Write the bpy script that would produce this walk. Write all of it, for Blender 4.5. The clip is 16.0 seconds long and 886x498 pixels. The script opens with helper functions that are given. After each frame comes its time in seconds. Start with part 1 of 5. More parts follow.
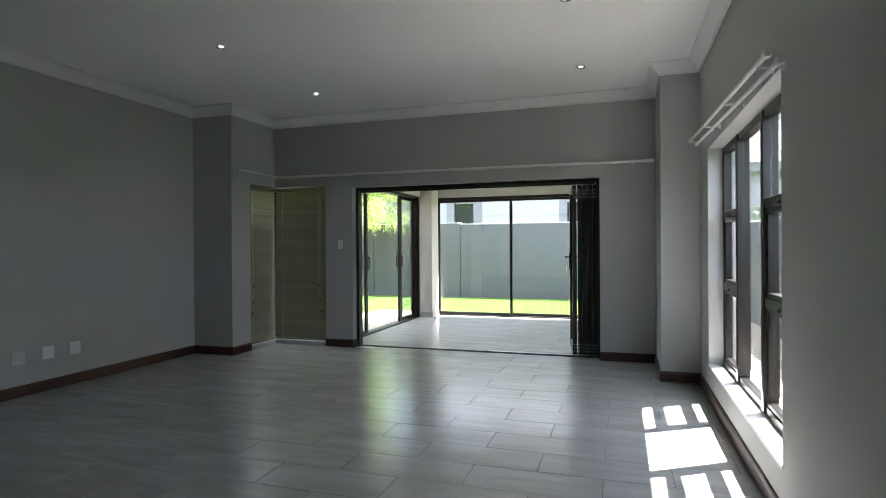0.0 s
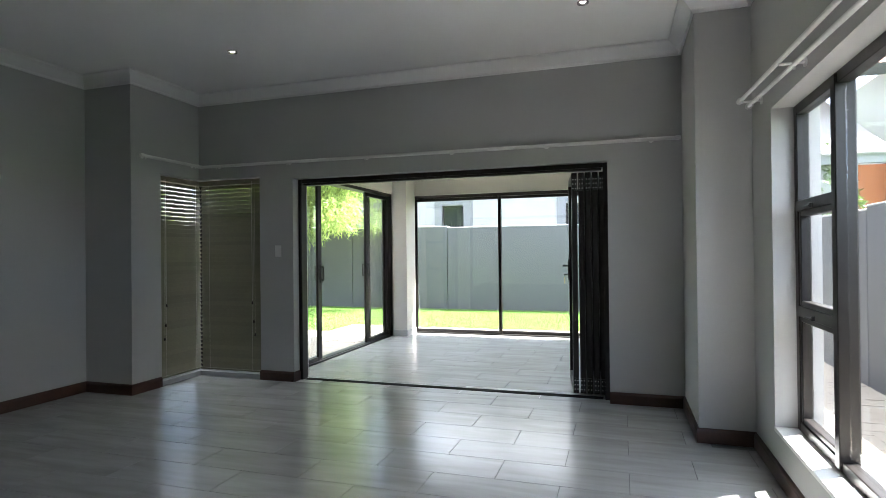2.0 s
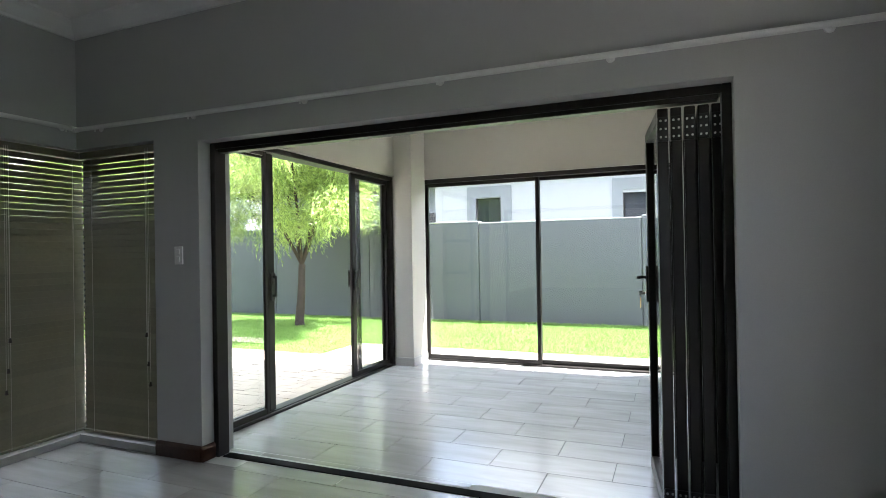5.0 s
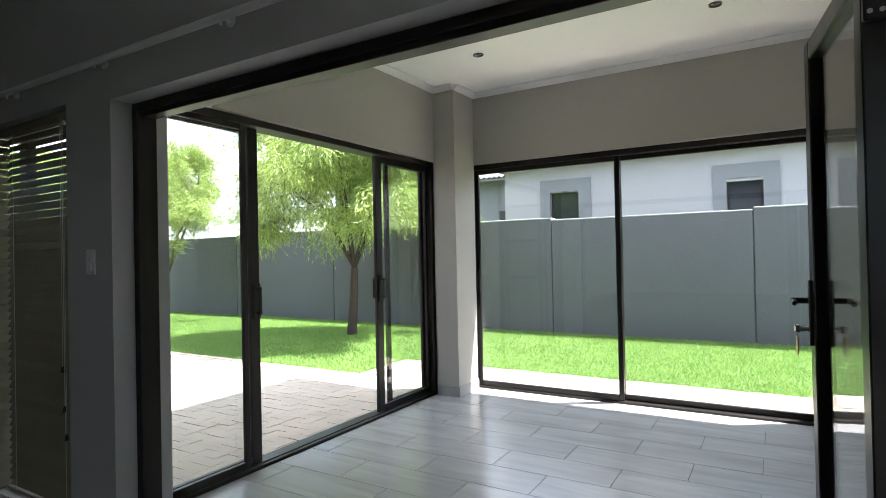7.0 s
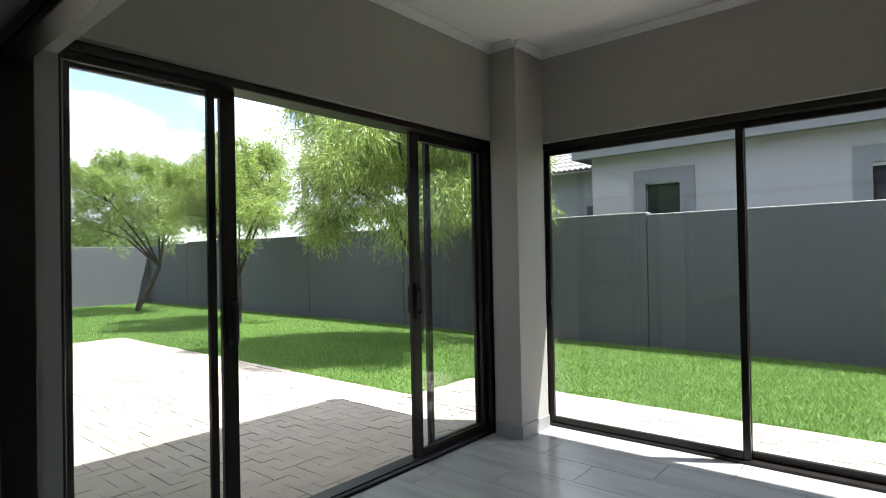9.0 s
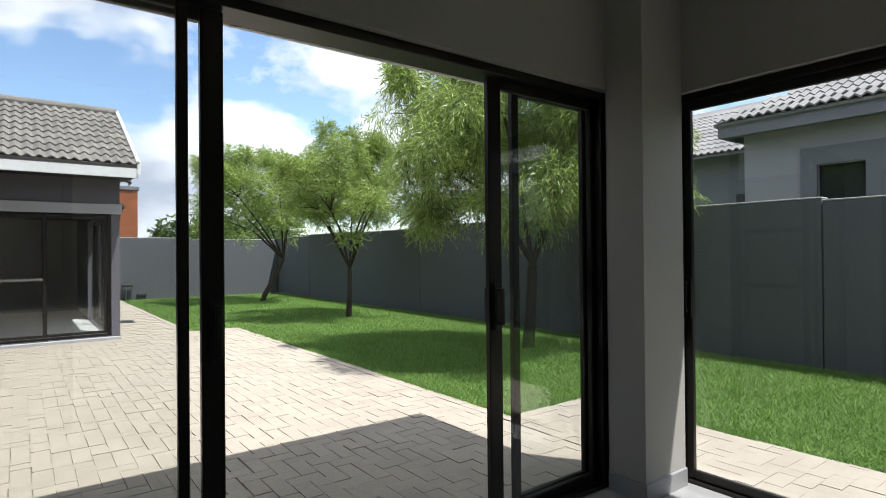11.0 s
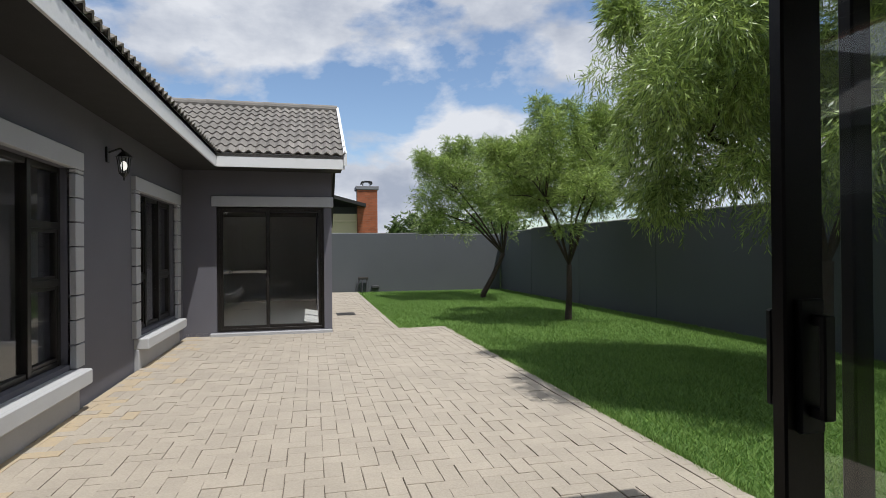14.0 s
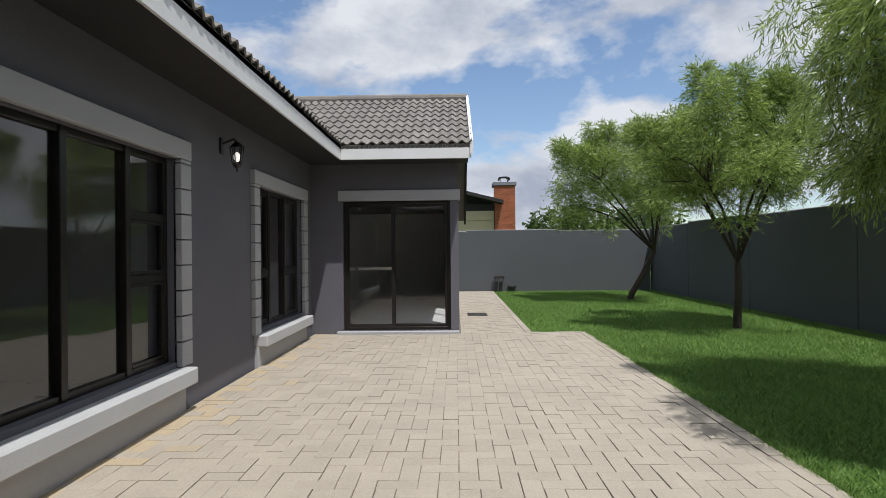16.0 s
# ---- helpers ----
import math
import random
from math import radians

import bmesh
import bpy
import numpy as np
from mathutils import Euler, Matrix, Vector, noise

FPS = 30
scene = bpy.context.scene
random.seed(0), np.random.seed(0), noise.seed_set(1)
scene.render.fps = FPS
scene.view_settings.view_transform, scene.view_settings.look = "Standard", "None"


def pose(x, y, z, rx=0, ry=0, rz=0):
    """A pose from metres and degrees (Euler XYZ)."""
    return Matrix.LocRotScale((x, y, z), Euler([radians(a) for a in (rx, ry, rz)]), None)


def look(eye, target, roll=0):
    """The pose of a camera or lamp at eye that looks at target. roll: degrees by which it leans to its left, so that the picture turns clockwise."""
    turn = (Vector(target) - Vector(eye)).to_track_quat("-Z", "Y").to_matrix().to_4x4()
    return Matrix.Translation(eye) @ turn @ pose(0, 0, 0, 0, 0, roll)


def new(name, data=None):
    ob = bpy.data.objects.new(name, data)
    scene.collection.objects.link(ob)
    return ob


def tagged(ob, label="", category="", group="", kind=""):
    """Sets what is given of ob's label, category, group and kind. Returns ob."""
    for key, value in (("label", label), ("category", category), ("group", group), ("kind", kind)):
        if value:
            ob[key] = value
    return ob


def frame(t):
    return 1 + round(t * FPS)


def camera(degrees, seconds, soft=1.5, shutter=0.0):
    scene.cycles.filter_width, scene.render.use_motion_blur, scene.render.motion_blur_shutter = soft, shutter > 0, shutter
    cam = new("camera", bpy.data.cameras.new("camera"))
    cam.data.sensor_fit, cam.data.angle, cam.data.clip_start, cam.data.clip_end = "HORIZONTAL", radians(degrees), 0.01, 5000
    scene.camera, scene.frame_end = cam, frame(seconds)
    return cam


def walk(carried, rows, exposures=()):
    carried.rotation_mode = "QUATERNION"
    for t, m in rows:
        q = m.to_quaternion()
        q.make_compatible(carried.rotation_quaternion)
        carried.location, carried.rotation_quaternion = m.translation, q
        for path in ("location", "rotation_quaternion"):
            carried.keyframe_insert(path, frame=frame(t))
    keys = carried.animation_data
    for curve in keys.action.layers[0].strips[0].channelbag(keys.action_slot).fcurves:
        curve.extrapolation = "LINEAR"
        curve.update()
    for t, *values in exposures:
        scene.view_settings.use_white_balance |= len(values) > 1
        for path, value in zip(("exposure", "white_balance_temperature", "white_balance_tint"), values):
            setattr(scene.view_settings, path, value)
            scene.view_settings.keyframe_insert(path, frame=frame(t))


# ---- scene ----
cam = camera(76.7, 16.0, soft=0.8)
PATH = [
    (0, (0.659, -0.308, 1.313), (0.051, 1.597, 1.305), -0.4),
    (0.5, (0.652, 0.09, 1.315), (0.048, 1.996, 1.312), -0.5),
    (1, (0.611, 0.501, 1.319), (0.008, 2.408, 1.323), -0.5),
    (1.5, (0.576, 0.886, 1.317), (-0.025, 2.794, 1.326), -0.6),
    (2, (0.525, 1.286, 1.319), (-0.081, 3.192, 1.331), -0.6),
    (2.5, (0.479, 1.676, 1.313), (-0.126, 3.582, 1.325), -0.6),
    (3, (0.444, 2.071, 1.318), (-0.171, 3.975, 1.331), -0.7),
    (3.5, (0.367, 2.45, 1.317), (-0.268, 4.346, 1.331), -0.8),
    (4, (0.311, 2.837, 1.326), (-0.36, 4.721, 1.337), -0.9),
    (6.5, (-0.039, 4.583, 1.35), (-0.995, 6.34, 1.369), -1.1),
    (7, (-0.079, 4.912, 1.351), (-1.107, 6.627, 1.371), -1.2),
    (7.5, (-0.159, 5.181, 1.359), (-1.249, 6.857, 1.379), -1.1),
    (8, (-0.261, 5.437, 1.373), (-1.411, 7.073, 1.394), -1.2),
    (8.5, (-0.343, 5.71, 1.373), (-1.559, 7.298, 1.397), -1.2),
    (10.8, (-0.925, 6.82, 1.374), (-2.491, 8.064, 1.384), -0.6),
    (11, (-0.962, 6.877, 1.344), (-2.558, 8.082, 1.356), -0.5),
    (11.5, (-1.13, 7.067, 1.294), (-2.795, 8.176, 1.306), -0.4),
    (12, (-1.337, 7.315, 1.307), (-3.066, 8.32, 1.314), -0.6),
    (12.5, (-1.545, 7.490, 1.285), (-3.337, 8.377, 1.293), -0.8),
    (13, (-1.787, 7.640, 1.288), (-3.641, 8.39, 1.297), -0.6),
    (13.5, (-1.973, 7.785, 1.285), (-3.88, 8.386, 1.292), -0.5),
    (14, (-2.20, 7.909, 1.280), (-4.147, 8.365, 1.287), -0.5),
    (14.5, (-2.456, 7.981, 1.266), (-4.429, 8.31, 1.276), -0.5),
    (15, (-2.66, 8.059, 1.247), (-4.65, 8.259, 1.257), -0.5),
    (15.5, (-2.856, 8.149, 1.238), (-4.854, 8.224, 1.246), -0.5),
    (16, (-3.04, 8.196, 1.224), (-5.04, 8.15, 1.233), -0.6),
]
EXPO = [(0, 3.54, 6220, 10), (4, 3.60, 6180, 10), (6.5, 2.85, 6180, 12), (8.5, 1.85, 6180, 11), (11, 0.6, 6150, 10), (12.5, 0.1, 6200, 10), (14, -0.24, 6230, 10), (16, -0.25, 6230, 10)]
walk(cam, [(t, look(eye, at, roll)) for t, eye, at, roll in PATH], EXPO)

# ---- world, sun, lamps ----
SUN_EL, SUN_AZ = 66.0, (0.848, 0.53)
world = bpy.data.worlds.new("sky")
scene.world = world
world.use_nodes = True
wn, wl = world.node_tree.nodes, world.node_tree.links
wn.clear()


def wnode(kind, **kw):
    n = wn.new(kind)
    for k, v in kw.items():
        n.inputs[k].default_value = v
    return n


sky = wn.new("ShaderNodeTexSky")
sky.sky_type, sky.sun_disc = "NISHITA", False
sky.sun_elevation, sky.sun_rotation = radians(SUN_EL), math.atan2(SUN_AZ[0], SUN_AZ[1])
sky.air_density, sky.dust_density, sky.ozone_density = 1.0, 0.6, 1.2
w_co = wn.new("ShaderNodeTexCoord")
w_map = wn.new("ShaderNodeMapping")
w_map.inputs["Scale"].default_value = (1.0, 1.0, 1.9)
w_map.inputs["Location"].default_value = (1.7, 2.2, 0.5)
wl.new(w_co.outputs["Generated"], w_map.inputs["Vector"])
w_big = wnode("ShaderNodeTexNoise", Scale=2.7, Detail=12.0, Roughness=0.54, Distortion=0.12)
w_shade = wnode("ShaderNodeTexNoise", Scale=4.5, Detail=9.0, Roughness=0.55)
for n in (w_big, w_shade):
    wl.new(w_map.outputs["Vector"], n.inputs["Vector"])
w_cover = wn.new("ShaderNodeValToRGB")
w_cover.color_ramp.elements[0].position, w_cover.color_ramp.elements[1].position = 0.415, 0.49
wl.new(w_big.outputs["Fac"], w_cover.inputs["Fac"])
w_cloud = wn.new("ShaderNodeValToRGB")
w_cloud.color_ramp.elements[0].position, w_cloud.color_ramp.elements[0].color = 0.34, (5.4, 5.9, 7.0, 1)
w_cloud.color_ramp.elements[1].position, w_cloud.color_ramp.elements[1].color = 0.58, (10.4, 10.5, 10.8, 1)
wl.new(w_shade.outputs["Fac"], w_cloud.inputs["Fac"])
w_mix = wn.new("ShaderNodeMix")
w_mix.data_type = "RGBA"
wl.new(w_cover.outputs["Color"], w_mix.inputs[0])
w_gain = wn.new("ShaderNodeVectorMath")
w_gain.operation = "SCALE"
w_gain.inputs["Scale"].default_value = 1.85
wl.new(sky.outputs["Color"], w_gain.inputs[0])
wl.new(w_gain.outputs[0], w_mix.inputs[6])
wl.new(w_cloud.outputs["Color"], w_mix.inputs[7])
w_bg = wnode("ShaderNodeBackground", Strength=0.088)
w_out = wn.new("ShaderNodeOutputWorld")
wl.new(w_mix.outputs[2], w_bg.inputs["Color"])
wl.new(w_bg.outputs[0], w_out.inputs["Surface"])

sun = new("sun", bpy.data.lights.new("sun", "SUN"))
sun.data.energy, sun.data.angle, sun.data.color = 4.7, radians(0.53), (1.0, 0.965, 0.915)
sun.matrix_world = look((SUN_AZ[0] * 20, SUN_AZ[1] * 20, 20 * math.tan(radians(SUN_EL))), (0, 0, 0))


# ---- materials ----
def material(name, color, rough=0.6, metal=0.0, var=0.12, scale=6.0, fine=60.0, bump=0.1, depth=0.004, spec=0.5, piece=0.0, island=0.0, tint=None):
    """Principled surface with variation at two scales, a fine relief and, for pieces, a tone of their own."""
    m = bpy.data.materials.new(name)
    m.use_nodes = True
    nt = m.node_tree
    b = nt.nodes["Principled BSDF"]
    b.inputs["Roughness"].default_value, b.inputs["Metallic"].default_value = rough, metal
    b.inputs["Specular IOR Level"].default_value = spec
    co = nt.nodes.new("ShaderNodeTexCoord")
    geo = nt.nodes.new("ShaderNodeNewGeometry")
    n1, n2 = nt.nodes.new("ShaderNodeTexNoise"), nt.nodes.new("ShaderNodeTexNoise")
    n1.inputs["Scale"].default_value, n1.inputs["Detail"].default_value = scale, 5
    n2.inputs["Scale"].default_value, n2.inputs["Detail"].default_value = fine, 3
    for n in (n1, n2):
        nt.links.new(geo.outputs["Position"], n.inputs["Vector"])
    add = nt.nodes.new("ShaderNodeMath")
    add.operation = "ADD"
    nt.links.new(n1.outputs["Fac"], add.inputs[0])
    nt.links.new(n2.outputs["Fac"], add.inputs[1])
    last = add.outputs[0]
    if piece or island:
        rnd = nt.nodes.new("ShaderNodeObjectInfo").outputs["Random"] if piece else geo.outputs["Random Per Island"]
        mad = nt.nodes.new("ShaderNodeMath")
        mad.operation = "MULTIPLY_ADD"
        mad.inputs[1].default_value = (piece or island) / max(var, 1e-3)
        nt.links.new(rnd, mad.inputs[0])
        nt.links.new(last, mad.inputs[2])
        sub = nt.nodes.new("ShaderNodeMath")
        sub.operation = "SUBTRACT"
        sub.inputs[1].default_value = (piece or island) / max(var, 1e-3) / 2
        nt.links.new(mad.outputs[0], sub.inputs[0])
        last = sub.outputs[0]
    mr = nt.nodes.new("ShaderNodeMapRange")
    mr.inputs["From Min"].default_value, mr.inputs["From Max"].default_value = 0.55, 1.45
    mr.clamp = False
    nt.links.new(last, mr.inputs["Value"])
    mix = nt.nodes.new("ShaderNodeMix")
    mix.data_type = "RGBA"
    mix.clamp_factor = False
    lo = tint or tuple(c * (1 - var) for c in color)
    hi = tuple(c * (1 + var) for c in color)
    mix.inputs[6].default_value, mix.inputs[7].default_value = (*lo, 1), (*hi, 1)
    mr.inputs["To Min"].default_value, mr.inputs["To Max"].default_value = 0.0, 1.0
    nt.links.new(mr.outputs["Result"], mix.inputs[0])
    nt.links.new(mix.outputs[2], b.inputs["Base Color"])
    rr = nt.nodes.new("ShaderNodeMapRange")
    rr.inputs["To Min"].default_value, rr.inputs["To Max"].default_value = max(rough - 0.08, 0.02), min(rough + 0.08, 1)
    nt.links.new(n1.outputs["Fac"], rr.inputs["Value"])
    nt.links.new(rr.outputs["Result"], b.inputs["Roughness"])
    if bump:
        bp = nt.nodes.new("ShaderNodeBump")
        bp.inputs["Strength"].default_value, bp.inputs["Distance"].default_value = bump, depth
        nt.links.new(n2.outputs["Fac"], bp.inputs["Height"])
        nt.links.new(bp.outputs["Normal"], b.inputs["Normal"])
    return m


def glass_material(name, tint=(0.985, 0.992, 0.988), spec_mix=0.06):
    """A thin pane: clear, with a reflection that grows towards grazing angles."""
    m = bpy.data.materials.new(name)
    m.use_nodes = True
    nt = m.node_tree
    nt.nodes.clear()
    out = nt.nodes.new("ShaderNodeOutputMaterial")
    tr, gl = nt.nodes.new("ShaderNodeBsdfTransparent"), nt.nodes.new("ShaderNodeBsdfGlossy")
    tr.inputs["Color"].default_value = (*tint, 1)
    gl.inputs["Roughness"].default_value = 0.015
    lw = nt.nodes.new("ShaderNodeLayerWeight")
    lw.inputs["Blend"].default_value = 0.5
    pw = nt.nodes.new("ShaderNodeMath")
    pw.operation = "POWER"
    pw.inputs[1].default_value = 5.0
    nt.links.new(lw.outputs["Facing"], pw.inputs[0])
    fr = nt.nodes.new("ShaderNodeMath")
    fr.operation = "MULTIPLY_ADD"
    fr.inputs[1].default_value, fr.inputs[2].default_value = 0.9, 0.055
    nt.links.new(pw.outputs[0], fr.inputs[0])
    mx = nt.nodes.new("ShaderNodeMixShader")
    nt.links.new(fr.outputs[0], mx.inputs[0])
    nt.links.new(tr.outputs[0], mx.inputs[1])
    nt.links.new(gl.outputs[0], mx.inputs[2])
    nt.links.new(mx.outputs[0], out.inputs["Surface"])
    return m


def glow_material(name, color, strength):
    m = bpy.data.materials.new(name)
    m.use_nodes = True
    b = m.node_tree.nodes["Principled BSDF"]
    b.inputs["Base Color"].default_value = (*color, 1)
    b.inputs["Emission Color"].default_value = (*color, 1)
    b.inputs["Emission Strength"].default_value = strength
    return m


def wood_tile_material(name):
    """Grey wood-look porcelain: long soft streaks along the plank, a tone for each tile."""
    m = bpy.data.materials.new(name)
    m.use_nodes = True
    nt = m.node_tree
    b = nt.nodes["Principled BSDF"]
    geo, info = nt.nodes.new("ShaderNodeNewGeometry"), nt.nodes.new("ShaderNodeObjectInfo")
    mp = nt.nodes.new("ShaderNodeMapping")
    mp.inputs["Scale"].default_value = (0.8, 4.5, 1.0)
    off = nt.nodes.new("ShaderNodeVectorMath")
    off.operation = "MULTIPLY_ADD"
    comb = nt.nodes.new("ShaderNodeCombineXYZ")
    for i in range(3):
        nt.links.new(info.outputs["Random"], comb.inputs[i])
    off.inputs[1].default_value = (7.0, 11.0, 5.0)
    nt.links.new(comb.outputs[0], off.inputs[0])
    nt.links.new(geo.outputs["Position"], off.inputs[2])
    nt.links.new(off.outputs[0], mp.inputs["Vector"])
    n1, n2 = nt.nodes.new("ShaderNodeTexNoise"), nt.nodes.new("ShaderNodeTexNoise")
    n1.inputs["Scale"].default_value, n1.inputs["Detail"].default_value, n1.inputs["Distortion"].default_value = 1.6, 6, 0.6
    n2.inputs["Scale"].default_value, n2.inputs["Detail"].default_value = 5.0, 3
    for n in (n1, n2):
        nt.links.new(mp.outputs[0], n.inputs["Vector"])
    ramp = nt.nodes.new("ShaderNodeValToRGB")
    e = ramp.color_ramp.elements
    e[0].position, e[0].color = 0.30, (0.275, 0.27, 0.262, 1)
    e[1].position, e[1].color = 0.72, (0.395, 0.395, 0.39, 1)
    mixv = nt.nodes.new("ShaderNodeMath")
    mixv.operation = "MULTIPLY_ADD"
    mixv.inputs[1].default_value = 0.2
    nt.links.new(n2.outputs["Fac"], mixv.inputs[0])
    half = nt.nodes.new("ShaderNodeMath")
    half.operation = "MULTIPLY"
    half.inputs[1].default_value = 0.8
    nt.links.new(n1.outputs["Fac"], half.inputs[0])
    nt.links.new(half.outputs[0], mixv.inputs[2])
    nt.links.new(mixv.outputs[0], ramp.inputs["Fac"])
    nt.links.new(ramp.outputs["Color"], b.inputs["Base Color"])
    rr = nt.nodes.new("ShaderNodeMapRange")
    rr.inputs["To Min"].default_value, rr.inputs["To Max"].default_value = 0.14, 0.27
    nt.links.new(n2.outputs["Fac"], rr.inputs["Value"])
    nt.links.new(rr.outputs["Result"], b.inputs["Roughness"])
    bp = nt.nodes.new("ShaderNodeBump")
    bp.inputs["Strength"].default_value, bp.inputs["Distance"].default_value = 0.06, 0.002
    nt.links.new(n2.outputs["Fac"], bp.inputs["Height"])
    nt.links.new(bp.outputs["Normal"], b.inputs["Normal"])
    return m


def leaf_material(name, dark, light, rough=0.38, spec=0.5):
    m = bpy.data.materials.new(name)
    m.use_nodes = True
    nt = m.node_tree
    nt.nodes.clear()
    out = nt.nodes.new("ShaderNodeOutputMaterial")
    geo = nt.nodes.new("ShaderNodeNewGeometry")
    ns = nt.nodes.new("ShaderNodeTexNoise")
    ns.inputs["Scale"].default_value = 1.3
    nt.links.new(geo.outputs["Position"], ns.inputs["Vector"])
    av = nt.nodes.new("ShaderNodeMath")
    av.operation = "MULTIPLY_ADD"
    av.inputs[1].default_value = 0.8
    nt.links.new(geo.outputs["Random Per Island"], av.inputs[0])
    hv = nt.nodes.new("ShaderNodeMath")
    hv.operation = "MULTIPLY"
    hv.inputs[1].default_value = 0.25
    nt.links.new(ns.outputs["Fac"], hv.inputs[0])
    nt.links.new(hv.outputs[0], av.inputs[2])
    mix = nt.nodes.new("ShaderNodeMix")
    mix.data_type = "RGBA"
    mix.inputs[6].default_value, mix.inputs[7].default_value = (*dark, 1), (*light, 1)
    nt.links.new(av.outputs[0], mix.inputs[0])
    pr = nt.nodes.new("ShaderNodeBsdfPrincipled")
    pr.inputs["Roughness"].default_value = rough
    pr.inputs["Specular IOR Level"].default_value = spec
    tl = nt.nodes.new("ShaderNodeBsdfTranslucent")
    nt.links.new(mix.outputs[2], pr.inputs["Base Color"])
    nt.links.new(mix.outputs[2], tl.inputs["Color"])
    mx = nt.nodes.new("ShaderNodeMixShader")
    mx.inputs[0].default_value = 0.39
    nt.links.new(pr.outputs[0], mx.inputs[1])
    nt.links.new(tl.outputs[0], mx.inputs[2])
    nt.links.new(mx.outputs[0], out.inputs["Surface"])
    return m


M_WALL = material("grey_wall_paint", (0.43, 0.43, 0.42), 0.65, var=0.05, scale=1.2, fine=180, bump=0.12, depth=0.002)
M_SUNWALL = material("warm_grey_wall_paint", (0.43, 0.415, 0.375), 0.65, var=0.05, scale=1.2, fine=180, bump=0.12, depth=0.002)
M_CEIL = material("white_ceiling_paint", (0.86, 0.86, 0.85), 0.8, var=0.03, scale=1.0, fine=150, bump=0.06, depth=0.002)
M_CORNICE = material("white_cornice_paint", (0.80, 0.80, 0.79), 0.55, var=0.03, scale=3, fine=90, bump=0.05)
M_TILE = wood_tile_material("grey_wood_look_tile")
M_GROUT = material("dark_grout", (0.12, 0.12, 0.115), 0.9, var=0.2, scale=8)
M_SKIRT = material("dark_brown_skirting_wood", (0.055, 0.026, 0.017), 0.38, var=0.3, scale=5, fine=45, bump=0.08)
M_TSKIRT = material("grey_tile_skirting", (0.33, 0.33, 0.32), 0.35, var=0.12, scale=4)
M_ALU = material("dark_bronze_aluminium", (0.022, 0.019, 0.017), 0.36, metal=0.35, var=0.25, scale=9, fine=220, bump=0.03)
M_BLACK = material("black_plastic", (0.012, 0.012, 0.012), 0.42, var=0.2)
M_STEEL = material("brushed_steel", (0.55, 0.54, 0.52), 0.3, metal=1.0, var=0.1)
M_RING = material("dull_metal_ring", (0.16, 0.155, 0.15), 0.45, metal=0.6, var=0.1)
M_BRASS = material("brass_key", (0.5, 0.36, 0.16), 0.35, metal=1.0, var=0.1)
M_GLASS = glass_material("clear_glass")
M_WHITE = material("white_plastic", (0.75, 0.75, 0.73), 0.35, var=0.03, bump=0.0)
M_ROD = material("white_painted_rod", (0.72, 0.72, 0.70), 0.4, var=0.06, scale=12)
M_SLAT = material("olive_beige_blind_slat", (0.205, 0.196, 0.135), 0.5, var=0.12, scale=3, fine=40, bump=0.05, piece=0.08)
sl = M_SLAT.node_tree
sl_out, sl_pr = sl.nodes["Material Output"], sl.nodes["Principled BSDF"]
sl_tr, sl_mx = sl.nodes.new("ShaderNodeBsdfTranslucent"), sl.nodes.new("ShaderNodeMixShader")
sl_tr.inputs["Color"].default_value, sl_mx.inputs[0].default_value = (0.34, 0.32, 0.2, 1), 0.10
sl.links.new(sl_pr.outputs[0], sl_mx.inputs[1])
sl.links.new(sl_tr.outputs[0], sl_mx.inputs[2])
sl.links.new(sl_mx.outputs[0], sl_out.inputs["Surface"])
M_CORD = material("cream_cord", (0.55, 0.53, 0.45), 0.8, var=0.08)
M_DARKKNOB = material("dark_wood_knob", (0.03, 0.02, 0.015), 0.4)
M_LAMP = glow_material("downlight_bulb", (1.0, 0.93, 0.82), 2.5)
M_LAMP_OFF = material("unlit_bulb", (0.35, 0.35, 0.33), 0.25, var=0.05)
M_LANTERN = glow_material("lantern_bulb", (1.0, 0.95, 0.85), 1.0)

M_RENDER = material("charcoal_plaster", (0.126, 0.122, 0.140), 0.85, var=0.16, scale=1.4, fine=120, bump=0.35, depth=0.004)
M_TRIM = material("light_grey_plaster_trim", (0.40, 0.40, 0.41), 0.8, var=0.08, scale=2.5, fine=110, bump=0.3, depth=0.003)
M_SILL = material("pale_grey_sill_plaster", (0.48, 0.48, 0.48), 0.8, var=0.08, scale=2.5, fine=110, bump=0.35, depth=0.004)
M_GWALL = material("slate_grey_garden_wall", (0.094, 0.100, 0.108), 0.85, var=0.12, scale=0.8, fine=90, bump=0.3, depth=0.004)
M_GCAP = material("pale_wall_coping", (0.42, 0.42, 0.42), 0.85, var=0.12, scale=2)
M_FASCIA = material("white_fascia_paint", (0.74, 0.74, 0.73), 0.45, var=0.06, scale=3)
# Near-black base: dark board paint deepened to hold the shade under the eaves.
M_SOFFIT = material("shade_dark_soffit_board", (0.022, 0.021, 0.020), 0.8, var=0.15)
M_ROOF = material("grey_brown_concrete_roof_tile", (0.20, 0.185, 0.165), 0.85, var=0.22, scale=2.5, fine=50, bump=0.4, depth=0.004, piece=0.13)
M_ROOF2 = material("grey_concrete_roof_tile", (0.24, 0.23, 0.22), 0.85, var=0.22, scale=2.5, fine=50, bump=0.4, depth=0.004, island=0.12)
M_PAVER = material("sandy_grey_paver", (0.395, 0.345, 0.278), 0.9, var=0.16, scale=2.2, fine=70, bump=0.6, depth=0.006, piece=0.04)
M_PAVER2 = material("sandy_grey_paver_rest", (0.395, 0.345, 0.278), 0.9, var=0.16, scale=2.2, fine=70, bump=0.6, depth=0.006, island=0.04)
